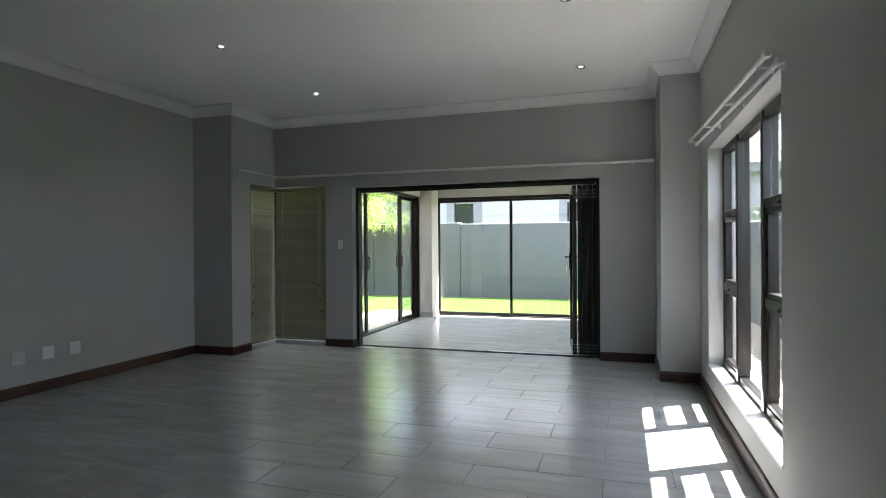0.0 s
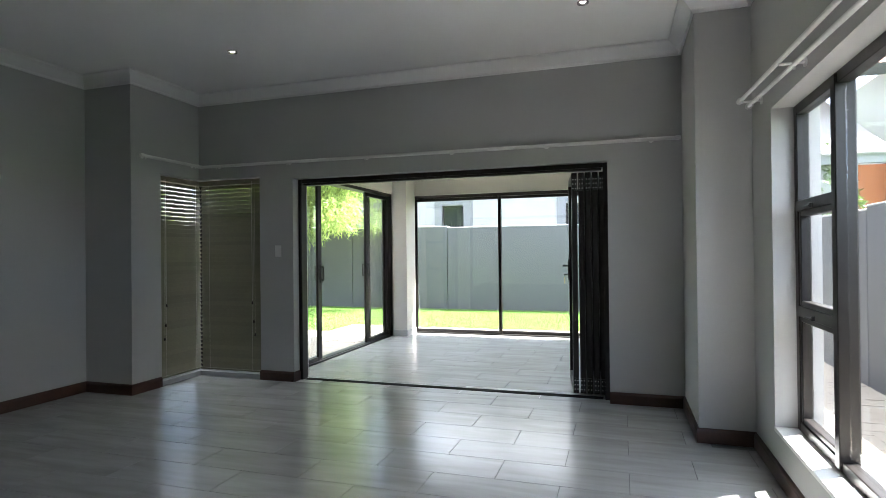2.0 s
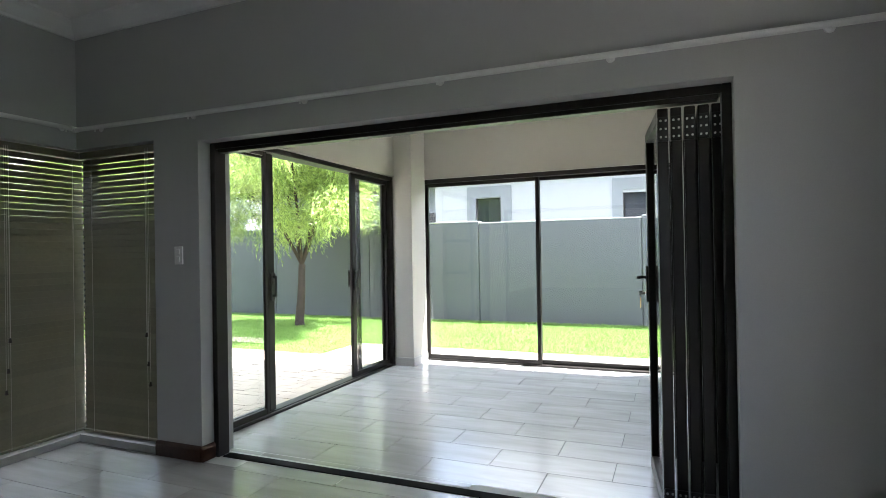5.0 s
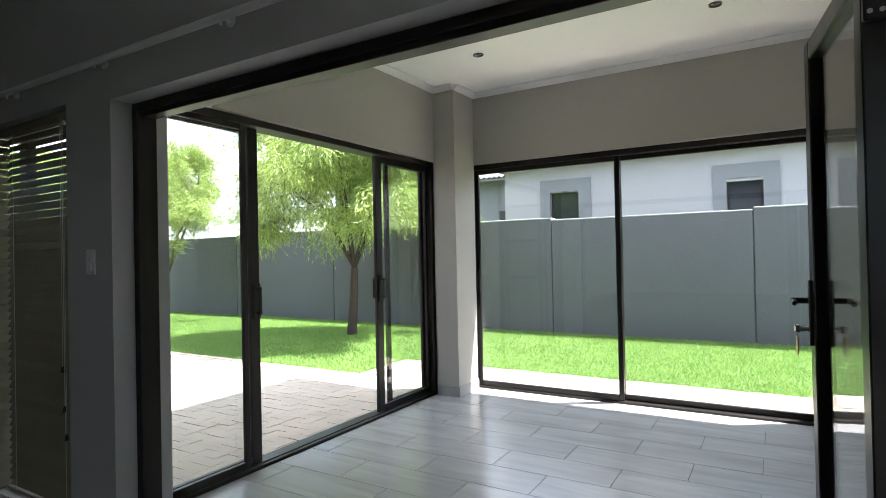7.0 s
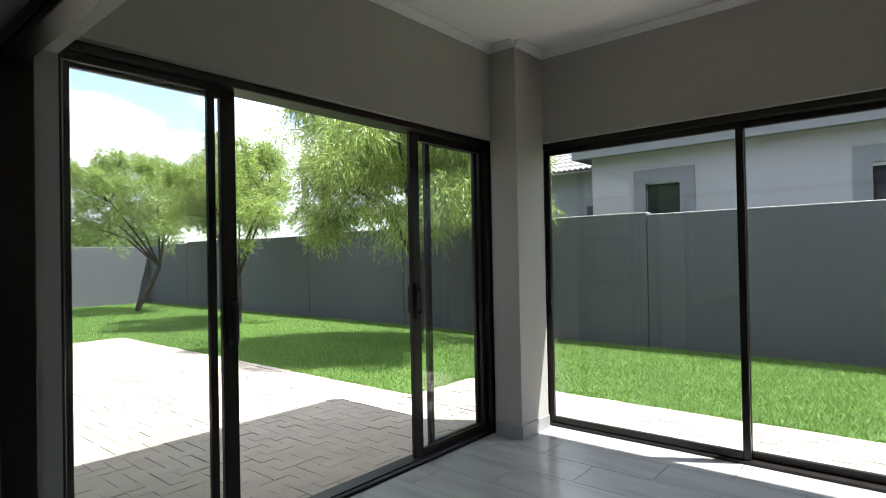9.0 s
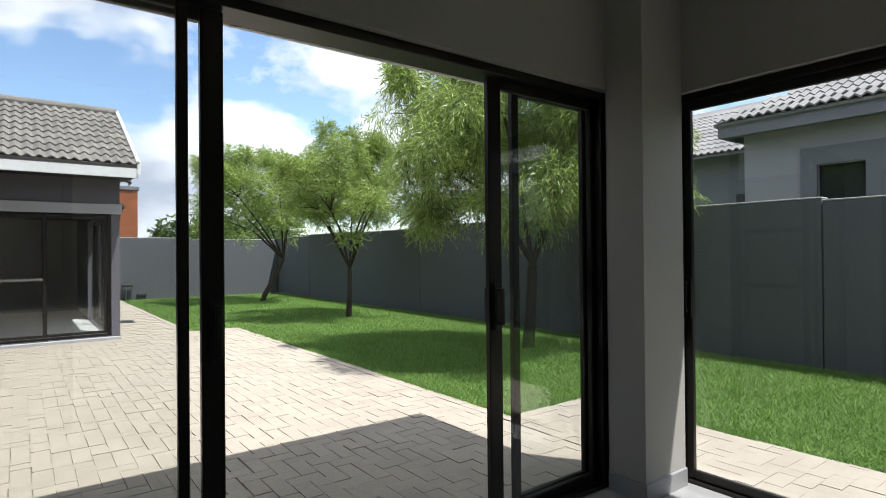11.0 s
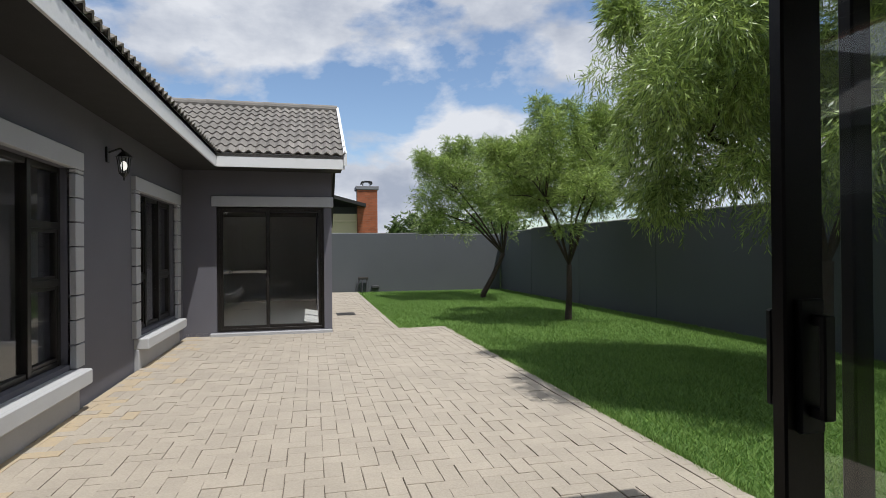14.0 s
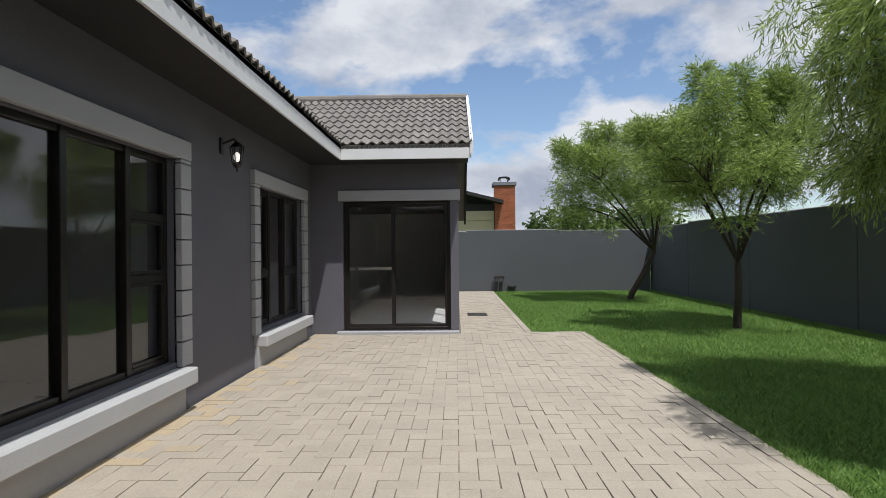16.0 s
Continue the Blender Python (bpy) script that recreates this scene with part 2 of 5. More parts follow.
M_PAVER3 = material("soil_stained_paver", (0.42, 0.325, 0.20), 0.92, var=0.2, scale=4, fine=55, bump=0.45, depth=0.005, tint=(0.37, 0.315, 0.24))
M_JOINT = material("sandy_paving_joint", (0.07, 0.058, 0.045), 0.95, var=0.3, scale=5, tint=(0.27, 0.23, 0.18))
M_SOIL = material("lawn_soil", (0.085, 0.16, 0.028), 0.95, var=0.3, scale=1.5, fine=30, bump=0.5, depth=0.02)
M_GRASS = leaf_material("lawn_grass", (0.068, 0.165, 0.03), (0.29, 0.435, 0.11), 0.55, 0.3)
M_LEAF = leaf_material("karee_leaf", (0.045, 0.09, 0.018), (0.51, 0.65, 0.17))
M_LEAF2 = leaf_material("olive_hedge_leaf", (0.035, 0.075, 0.015), (0.13, 0.19, 0.05))
M_BARK = material("dark_bark", (0.055, 0.040, 0.030), 0.95, var=0.4, scale=9, fine=60, bump=0.8, depth=0.015)
M_NWALL = material("lilac_grey_house_plaster", (0.36, 0.345, 0.36), 0.85, var=0.06, scale=1.0, fine=90, bump=0.2)
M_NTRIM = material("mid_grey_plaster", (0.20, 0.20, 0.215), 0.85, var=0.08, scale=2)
M_NDARK = material("dark_window_glass", (0.02, 0.024, 0.03), 0.12, var=0.2, bump=0.0)
M_CREAM = material("cream_house_plaster", (0.55, 0.47, 0.31), 0.85, var=0.06, scale=1.5)
M_BRICK = material("orange_red_brick", (0.36, 0.115, 0.05), 0.85, var=0.15, scale=8, fine=60, bump=0.3, piece=0.16)
M_MORTAR = material("grey_brown_mortar", (0.26, 0.17, 0.12), 0.95, var=0.15)
M_IRON = material("dark_cast_iron", (0.05, 0.045, 0.04), 0.6, metal=0.5, var=0.3)
M_PIPE = material("dark_grey_pipe", (0.05, 0.05, 0.055), 0.5, var=0.2)
M_RUBBER = material("matt_black_rubber", (0.010, 0.010, 0.010), 0.95, var=0.2, spec=0.1)
# Tile colour raised to stand in for daylight lying on the inner floors.
M_PTILE = material("daylit_tone_floor_tile", (0.66, 0.66, 0.64), 0.3, var=0.08, scale=2)
M_DROOM = material("dim_room_paint", (0.56, 0.54, 0.52), 0.8, var=0.06)


# ---- builders ----
ORIGIN = {}
ROOM = Vector((0.09, -0.14, 0.0))
SHIFT = ROOM


def thing(name, at, label, category, group="", kind="", turn=0.0):
    ob = new(name)
    ob.empty_display_size = 0.1
    ob.matrix_world = Matrix.Translation(SHIFT) @ pose(*at, 0, 0, turn)
    ORIGIN[ob.name] = Vector((0, 0, 0)) if turn else Vector(at)
    return tagged(ob, label, category, group, kind)


def finish(bm, mat, smooth=False):
    me = bpy.data.meshes.new("m")
    bm.to_mesh(me)
    bm.free()
    me.materials.append(mat)
    if smooth:
        me.polygons.foreach_set("use_smooth", [True] * len(me.polygons))
    return me


def part(name, bm, mat, parent=None, label="", smooth=False):
    """One mesh object, built in world places, under a thing or part (or alone)."""
    base = ORIGIN[parent.name] if parent else Vector((0, 0, 0))
    if parent:
        bmesh.ops.translate(bm, verts=bm.verts[:], vec=-base)
    ob = new(name, finish(bm, mat, smooth))
    if parent:
        ob.parent = parent
    else:
        ob.location = SHIFT
    ORIGIN[ob.name] = base
    return tagged(ob, label)


def mesh_part(name, me, parent, at, turn=None, label=""):
    """One object on a shared mesh, for alike pieces."""
    ob = new(name, me)
    base = ORIGIN[parent.name]
    ob.parent = parent
    m = Matrix.Translation(Vector(at) - base)
    ob.matrix_basis = m @ turn if turn else m
    ORIGIN[ob.name] = base
    return tagged(ob, label)


def box(bm, x0, x1, y0, y1, z0, z1, bevel=0.0, seg=1):
    m = Matrix.Translation(((x0 + x1) / 2, (y0 + y1) / 2, (z0 + z1) / 2)) @ Matrix.Diagonal((abs(x1 - x0), abs(y1 - y0), abs(z1 - z0), 1))
    r = bmesh.ops.create_cube(bm, size=1.0, matrix=m)
    if bevel:
        es = list({e for v in r["verts"] for e in v.link_edges})
        bmesh.ops.bevel(bm, geom=es, offset=bevel, segments=seg, affect="EDGES", profile=0.5)
    return bm


def boxes(*rows, bevel=0.0):
    bm = bmesh.new()
    for r in rows:
        box(bm, *r, bevel=bevel)
    return bm


def tube(bm, a, b, r0, r1=None, seg=10, caps=True):
    a, b = Vector(a), Vector(b)
    d = b - a
    q = d.to_track_quat("Z", "Y").to_matrix().to_4x4()
    m = Matrix.Translation((a + b) / 2) @ q
    bmesh.ops.create_cone(bm, cap_ends=caps, segments=seg, radius1=r0, radius2=r0 if r1 is None else r1, depth=d.length, matrix=m)
    return bm


def wall(name, axis, at, thick, u0, u1, z0, z1, holes, mat, label, inner=None):
    """A wall along axis ('x' or 'y') from u0 to u1, its faces at `at` and at+thick, with openings (u0, u1, z0, z1) through it."""
    us = sorted({u0, u1, *[h[0] for h in holes], *[h[1] for h in holes]})
    zs = sorted({z0, z1, *[h[2] for h in holes], *[h[3] for h in holes]})
    us, zs = [u for u in us if u0 <= u <= u1], [z for z in zs if z0 <= z <= z1]

    def solid(i, j):
        if not (0 <= i < len(us) - 1 and 0 <= j < len(zs) - 1):
            return False
        cu, cz = (us[i] + us[i + 1]) / 2, (zs[j] + zs[j + 1]) / 2
        return not any(h[0] < cu < h[1] and h[2] < cz < h[3] for h in holes)

    bm, seen = bmesh.new(), {}

    def v(u, t, z):
        p = (u, t, z) if axis == "x" else (t, u, z)
        if p not in seen:
            seen[p] = bm.verts.new(p)
        return seen[p]

    a, b = at, at + thick
    for i in range(len(us) - 1):
        for j in range(len(zs) - 1):
            if not solid(i, j):
                continue
            l, r, d, t = us[i], us[i + 1], zs[j], zs[j + 1]
            bm.faces.new((v(l, a, d), v(r, a, d), v(r, a, t), v(l, a, t)))
            bm.faces.new((v(l, b, d), v(l, b, t), v(r, b, t), v(r, b, d)))
            if not solid(i - 1, j):
                bm.faces.new((v(l, a, d), v(l, a, t), v(l, b, t), v(l, b, d)))
            if not solid(i + 1, j):
                bm.faces.new((v(r, a, d), v(r, b, d), v(r, b, t), v(r, a, t)))
            if not solid(i, j - 1):
                bm.faces.new((v(l, a, d), v(l, b, d), v(r, b, d), v(r, a, d)))
            if not solid(i, j + 1):
                bm.faces.new((v(l, a, t), v(r, a, t), v(r, b, t), v(l, b, t)))
    bmesh.ops.recalc_face_normals(bm, faces=bm.faces[:])
    ob = part(name, bm, mat)
    if inner:
        ob.data.materials.append(inner)
        face = -1 if thick > 0 else 1
        for p in ob.data.polygons:
            n = p.normal.y if axis == "x" else p.normal.x
            if n * face > -0.9:
                p.material_index = 1
    return tagged(ob, label, "wall", kind="structure")


def profile_run(name, pts, a, b, out, mat, label, category, cut0=0.0, cut1=0.0):
    """A moulding: the outline pts (out, up) drawn from a to b along a wall, out pointing into the room; cut: mitre at each end."""
    bm = bmesh.new()
    a, b, o = Vector(a), Vector(b), Vector(out)
    d = (b - a).normalized()
    ra = [bm.verts.new(a + o * p + Vector((0, 0, q)) + d * p * cut0) for p, q in pts]
    rb = [bm.verts.new(b + o * p + Vector((0, 0, q)) - d * p * cut1) for p, q in pts]
    n = len(pts)
    for i in range(n):
        bm.faces.new((ra[i], ra[(i + 1) % n], rb[(i + 1) % n], rb[i]))
    bm.faces.new(ra[::-1])
    bm.faces.new(rb)
    bmesh.ops.recalc_face_normals(bm, faces=bm.faces[:])
    return tagged(part(name, bm, mat), label, category, kind="structure")


# ---- room shell ----
XL, XR, YF, YB, CEIL = -4.55, 1.28, 6.48, -3.6, 3.06
SX0, SX1, SY0, SY1, SCEIL = -2.93, 1.15, 6.62, 9.92, 2.965
G = -0.08
R_WIN = (2.80, 5.13, 0.28, 2.14)
FOLD = (-2.80, 0.33, 0.0, 2.10)

wall("wall_west", "y", XL, -0.22, YB - 0.2, 5.58, G, 3.3, [], M_WALL, "plain grey painted interior wall")
wall("wall_east", "y", XR, 0.25, YB - 0.2, 6.76, G, 3.3, [R_WIN], M_RENDER, "grey painted wall pierced by a tall window", inner=M_WALL)
wall("wall_south", "x", YB, -0.22, XL - 0.22, XR + 0.25, G, 3.3, [], M_WALL, "plain grey painted closing wall")
wall("wall_north", "x", YF, 0.28, -3.98, SX1 + 0.25, G, 3.3, [FOLD, (-4.2, -3.2, 0.05, 2.14)], M_WALL, "grey painted wall with a wide folding door opening")
wall("wall_pillar_west", "x", 5.58, 0.30, XL - 0.22, -3.98, G, 3.3, [], M_WALL, "grey painted wall return beside the corner window")
wall("wall_corner_return", "y", -3.98, -0.26, 5.88, YF + 0.28, G, 3.3, [(5.94, 6.78, 0.05, 2.14)], M_WALL, "grey painted return with the corner window")
pil = part("wall_pilaster_east", boxes((0.93, XR, 5.62, YF, G, 3.2)), M_WALL)
tagged(pil, "grey painted pilaster in the room's corner", "wall", kind="structure")
tagged(part("ceiling", boxes((XL - 0.2, XR + 0.2, YB - 0.2, YF + 0.1, CEIL, CEIL + 0.12)), M_CEIL), "smooth white plasterboard ceiling", "ceiling", kind="structure")

CORN = [(0.0, 0.0), (0.0, -0.115), (0.018, -0.115), (0.022, -0.095), (0.045, -0.07), (0.075, -0.035), (0.092, -0.022), (0.10, -0.018), (0.10, 0.0)]
SK = [(0.0, 0.0), (0.018, 0.0), (0.018, 0.078), (0.012, 0.092), (0.004, 0.10), (0.0, 0.10)]
RUNS = [((XL, YB, 0), (XL, 5.58, 0), (1, 0, 0), 0, 1), ((XL, 5.58, 0), (-3.98, 5.58, 0), (0, -1, 0), 1, -1), ((-3.98, 5.58, 0), (-3.98, YF, 0), (1, 0, 0), -1, 1),
        ((-3.98, YF, 0), (0.93, YF, 0), (0, -1, 0), 1, 1), ((0.93, YF, 0), (0.93, 5.62, 0), (-1, 0, 0), 1, -1), ((0.93, 5.62, 0), (XR, 5.62, 0), (0, -1, 0), -1, 1), ((XR, 5.62, 0), (XR, YB, 0), (-1, 0, 0), 1, 0)]
for a, b, o, c0, c1 in RUNS:
    profile_run("trim_cornice", CORN, Vector(a) + Vector((0, 0, CEIL)), Vector(b) + Vector((0, 0, CEIL)), o, M_CORNICE, "white moulded plaster cornice", "cornice", c0, c1)
    if o == (0, -1, 0) and b[0] == 0.93:
        for u0, u1 in ((-3.2, -2.80), (0.33, 0.93)):
            profile_run("baseboard", SK, (u0, YF, 0), (u1, YF, 0), o, M_SKIRT, "dark brown wooden skirting board", "skirting", 0, 1 if u1 == 0.93 else 0)
    elif a[0] == -3.98 and o == (1, 0, 0):
        profile_run("baseboard", SK, a, (-3.98, 5.93, 0), o, M_SKIRT, "dark brown wooden skirting board", "skirting", -1, 0)
    else:
        profile_run("baseboard", SK, a, b, o, M_SKIRT, "dark brown wooden skirting board", "skirting", c0, c1)
profile_run("baseboard", SK, (-2.80, YF, 0), (-2.80, 6.62, 0), (1, 0, 0), M_SKIRT, "dark brown wooden skirting at the reveal", "skirting", -1, 0)

# sunroom shell
SHIFT = Vector((0, 0, 0))
A_OP = (6.65, 9.58, -0.03, 2.255)
B_OP = (-2.78, 0.21, -0.03, 2.25)
wall("wall_sunroom_west", "y", SX0, -0.20, SY0, 10.12, G, 3.3, [A_OP], M_RENDER, "warm grey wall over the sliding door", inner=M_SUNWALL)
wall("wall_sunroom_north", "x", SY1, 0.20, SX0, SX1 + 0.25, G, 3.3, [B_OP], M_RENDER, "warm grey wall over the sliding door", inner=M_SUNWALL)
wall("wall_sunroom_east", "y", SX1, 0.25, SY0, SY1, G, 3.3, [], M_RENDER, "plain grey sunroom side wall", inner=M_SUNWALL)
tagged(part("wall_sunroom_pilaster", boxes((SX0, -2.70, 9.53, SY1, 0, 3.0))  , M_SUNWALL), "grey painted corner pilaster of the sunroom", "wall", kind="structure")
tagged(part("ceiling_sunroom", boxes((SX0 - 0.1, SX1 + 0.1, SY0 - 0.02, SY1 + 0.1, SCEIL, SCEIL + 0.12)), M_CEIL), "smooth white sunroom ceiling", "ceiling", kind="structure")
CORN2 = [(0, 0), (0, -0.05), (0.01, -0.05), (0.05, -0.01), (0.05, 0)]
for a, b, o in [((SX0, SY0, SCEIL), (SX0, 9.53, SCEIL), (1, 0, 0)), ((-2.70, SY1, SCEIL), (SX1, SY1, SCEIL), (0, -1, 0)), ((SX0, 9.53, SCEIL), (-2.70, 9.53, SCEIL), (0, -1, 0)), ((-2.70, 9.53, SCEIL), (-2.70, SY1, SCEIL), (1, 0, 0))]:
    profile_run("trim_cornice", CORN2, a, b, o, M_CORNICE, "small white plaster cove", "cornice")
TSK = [(0, 0), (0.012, 0), (0.012, 0.095), (0.008, 0.1), (0, 0.1)]
profile_run("baseboard", TSK, (SX0, 9.53, 0), (-2.70, 9.53, 0), (0, -1, 0), M_TSKIRT, "grey tile skirting of the pilaster", "skirting", 0, -1)
profile_run("baseboard", TSK, (-2.70, 9.53, 0), (-2.70, SY1, 0), (1, 0, 0), M_TSKIRT, "grey tile skirting of the pilaster", "skirting", -1, 0)

SHIFT = ROOM
floor = thing("floor", (0, 3, 0), "grey wood-look porcelain tiles in half bond, glossy", "floor", kind="structure")
part("screed", boxes((XL, XR, YB, 5.6, G, -0.006), (-4.0, XR, 5.6, 6.5, G, -0.006), (SX0 - 0.15, SX1 - 0.1, 6.5, 10.1, G, -0.006)), M_GROUT, floor)


# ---- windows and doors ----
def pane(name, parent, x0, x1, y0, y1, z0, z1):
    ob = part(name, boxes((x0, x1, y0, y1, z0, z1)), M_GLASS, parent, "clear glass pane")
    ob.visible_shadow = False
    return ob


def rect_frame(axis, t0, t1, u0, u1, z0, z1, w, wb=None, bevel=0.004, wl=None, wr=None):
    """Four bars round a rectangle; t: depth range, u: along axis."""
    wb, wl, wr = wb or w, wl or w, wr or w
    bm = bmesh.new()
    for a, b, c, d in ((u0, u0 + wl, z0, z1), (u1 - wr, u1, z0, z1), (u0 + wl, u1 - wr, z0, z0 + wb), (u0 + wl, u1 - wr, z1 - w, z1)):
        if axis == "x":
            box(bm, a, b, t0, t1, c, d, bevel)
        else:
            box(bm, t0, t1, a, b, c, d, bevel)
    return bm


def bar(axis, t0, t1, u0, u1, z0, z1, bevel=0.004):
    return boxes((u0, u1, t0, t1, z0, z1), bevel=bevel) if axis == "x" else boxes((t0, t1, u0, u1, z0, z1), bevel=bevel)


def casement_window(name, axis, t, u0, u1, z0, z1, cols, rows_by_col, label, fw=0.05, deep=0.06, glass=None):
    """Aluminium window: frame, mullions at cols, transoms per column, sashes with panes and stays. t: plane of the frame's inner face."""
    s = 1 if deep > 0 else -1
    c = ((u0 + u1) / 2, t, z0) if axis == "x" else (t, (u0 + u1) / 2, z0)
    w = thing(name, c, label, "window", kind="structure")
    t0, t1 = min(t, t + deep), max(t, t + deep)
    part("window_frame", rect_frame(axis, t0, t1, u0, u1, z0, z1, fw), M_ALU, w)
    edges = [u0 + fw, *cols, u1 - fw]
    for m in cols:
        part("mullion", bar(axis, t0 - 0.012, t1 + 0.012, m - 0.03, m + 0.03, z0 + 0.01, z1 - 0.01), M_ALU, w)
    for i, rows in enumerate(rows_by_col):
        a = edges[i] + (0.035 if i else 0)
        b = edges[i + 1] - (0.035 if i < len(cols) else 0)
        lv = [z0 + fw, *rows, z1 - fw]
        for r in rows:
            part("transom", bar(axis, t0 - 0.004, t1 + 0.004, a, b, r - 0.03, r + 0.03), M_ALU, w)
        for k in range(len(lv) - 1):
            d0, d1 = lv[k] + (0.03 if k else 0), lv[k + 1] - (0.03 if k < len(lv) - 2 else 0)
            tm = (t0 + t1) / 2
            pa = (a, b, tm - 0.003, tm + 0.003, d0, d1) if axis == "x" else (tm - 0.003, tm + 0.003, a, b, d0, d1)
            ob = part("pane", boxes(pa), glass or M_GLASS, w)
            ob.visible_shadow = False
            if rows and k < 2 and i != 1:
                sash = part("sash", rect_frame(axis, t0 + 0.006, t1 - 0.006, a, b, d0, d1, 0.03), M_ALU, w)
    return w


# tall window in the east wall
w1 = casement_window("window_1", "y", 1.395, *R_WIN, [3.68, 4.47], [[0.965, 1.56], [], [0.965, 1.56]], "dark aluminium casement window with three lights", fw=0.055, deep=0.065)
part("window_sill", boxes((XR - 0.004, 1.395, R_WIN[0], R_WIN[1], R_WIN[2] - 0.02, R_WIN[2] + 0.002)), M_WHITE, w1, "white painted inner sill")
for zz in (1.0, 1.595):
    for u in (4.80, 3.3):
        bm = bmesh.new()
        box(bm, 1.375, 1.40, u - 0.012, u + 0.012, zz - 0.06, zz - 0.035, 0.003)
        tube(bm, (1.378, u, zz - 0.05), (1.378, u + 0.07, zz - 0.05), 0.006)
        part("catch", bm, M_BLACK, w1, "black window catch")

# folding door, stacked open
fd = thing("door_1", (-1.2, 6.66, 0), "dark aluminium folding door, leaves stacked open", "folding door", kind="structure")
part("door_frame", rect_frame("x", 6.58, 6.68, *FOLD[:2], -0.03, 2.10, 0.042, 0.02), M_ALU, fd)
part("track", boxes((FOLD[0] + 0.055, FOLD[1] - 0.055, 6.595, 6.665, 2.035, 2.06), bevel=0.003), M_ALU, fd)
part("floor_track", boxes((FOLD[0] + 0.06, FOLD[1] - 0.06, 6.595, 6.67, -0.02, 0.005)), M_RUBBER, fd, "dark recessed floor track")


def fold_leaf(x, y, ang):
    """One narrow glazed leaf; local u runs along the leaf from its hinge stile."""
    wdt, th, z0, z1 = 0.66, 0.050, 0.02, 2.035
    m = Matrix.Translation((x, y, 0)) @ Matrix.Rotation(radians(ang), 4, "Z")

    def put(bm):
        bmesh.ops.transform(bm, matrix=m, verts=bm.verts[:])
        return bm

    lf = part("leaf", put(rect_frame("x", -th / 2, th / 2, 0, wdt, z0, z1, 0.062, 0.085)), M_ALU, fd)
    g = part("pane", put(boxes((0.06, wdt - 0.06, -0.003, 0.003, z0 + 0.08, z1 - 0.06))), M_GLASS, lf, "clear glass pane")
    g.visible_shadow = False
    for zz in (0.10, 1.93):
        part("hinge", put(boxes((-0.018, 0.0, -0.024, 0.024, zz - 0.06, zz + 0.06), bevel=0.003)), M_BLACK, lf, "black bolted hinge")
        bm = bmesh.new()
        for a in (-0.012, 0.012):
            for b in (-0.04, 0, 0.04):
                tube(bm, (-0.022, a, zz + b), (-0.017, a, zz + b), 0.006, seg=6)
        tagged(part("bolts", put(bm), M_STEEL, lf, "small steel hinge bolts"), kind="stuff")
    return lf, m


for i in range(5):
    lf, lm = fold_leaf(0.276 - 0.061 * i, 6.68, (89.2, 90.2, 89.8, 91.0, 97.6)[i])
hx, hy = (lm @ Vector((0.63, 0, 0)))[:2]
hd = part("door_handle", boxes((hx - 0.036, hx + 0.036, hy - 0.02, hy + 0.02, 1.02, 1.24), bevel=0.004), M_BLACK, fd, "black lever handle with long backplate")
bm = bmesh.new()
for s in (-1, 1):
    tube(bm, (hx + s * 0.03, hy, 1.17), (hx + s * 0.085, hy, 1.17), 0.010)
    tube(bm, (hx + s * 0.078, hy + 0.01, 1.17), (hx + s * 0.078, hy - 0.12, 1.17), 0.010, 0.008)
part("lever", bm, M_BLACK, hd)
bm = bmesh.new()
tube(bm, (hx - 0.03, hy, 1.075), (hx - 0.07, hy, 1.075), 0.008)
box(bm, hx - 0.078, hx - 0.062, hy - 0.014, hy + 0.014, 1.062, 1.088, 0.003)
part("key", bm, M_STEEL, hd, "key left in the lock")
bm = bmesh.new()
box(bm, hx - 0.073, hx - 0.067, hy - 0.016, hy + 0.016, 0.985, 1.05, 0.003)
part("key_tag", bm, M_BRASS, hd, "hanging brass key tag")


def slider_panel(parent, axis, t, u0, u1, z0, z1, sw, label="", handle=None, th=0.032, wl=None, wr=None):
    p = part("sliding_panel", rect_frame(axis, t - th / 2, t + th / 2, u0, u1, z0, z1, min(sw, 0.05), 0.05, wl=wl or sw, wr=wr or sw), M_ALU, parent, label)
    pa = (u0 + (wl or sw) - 0.004, u1 - (wr or sw) + 0.004, t - 0.003, t + 0.003, z0 + 0.045, z1 - min(sw, 0.05) + 0.004)
    if axis == "y":
        pa = (pa[2], pa[3], pa[0], pa[1], pa[4], pa[5])
    g = part("pane", boxes(pa), M_GLASS, p, "clear glass pane")
    g.visible_shadow = False
    for u, s in handle or ():
        rows = [(s * 0.016, s * 0.03, -0.026, 0.026, 0.955, 1.19), (s * 0.03, s * 0.062, -0.010, 0.010, 0.985, 1.005), (s * 0.03, s * 0.062, -0.010, 0.010, 1.145, 1.165), (s * 0.05, s * 0.064, -0.012, 0.012, 0.985, 1.165)]
        bm = bmesh.new()
        for a, b, c, d, e, f in rows:
            a, b = sorted((a, b))
            if axis == "y":
                box(bm, t + a, t + b, u + c, u + d, e, f, 0.003)
            else:
                box(bm, u + c, u + d, t + a, t + b, e, f, 0.003)
        part("door_handle", bm, M_BLACK, p, "black pull handle")
    return p


SHIFT = Vector((0, 0, 0))
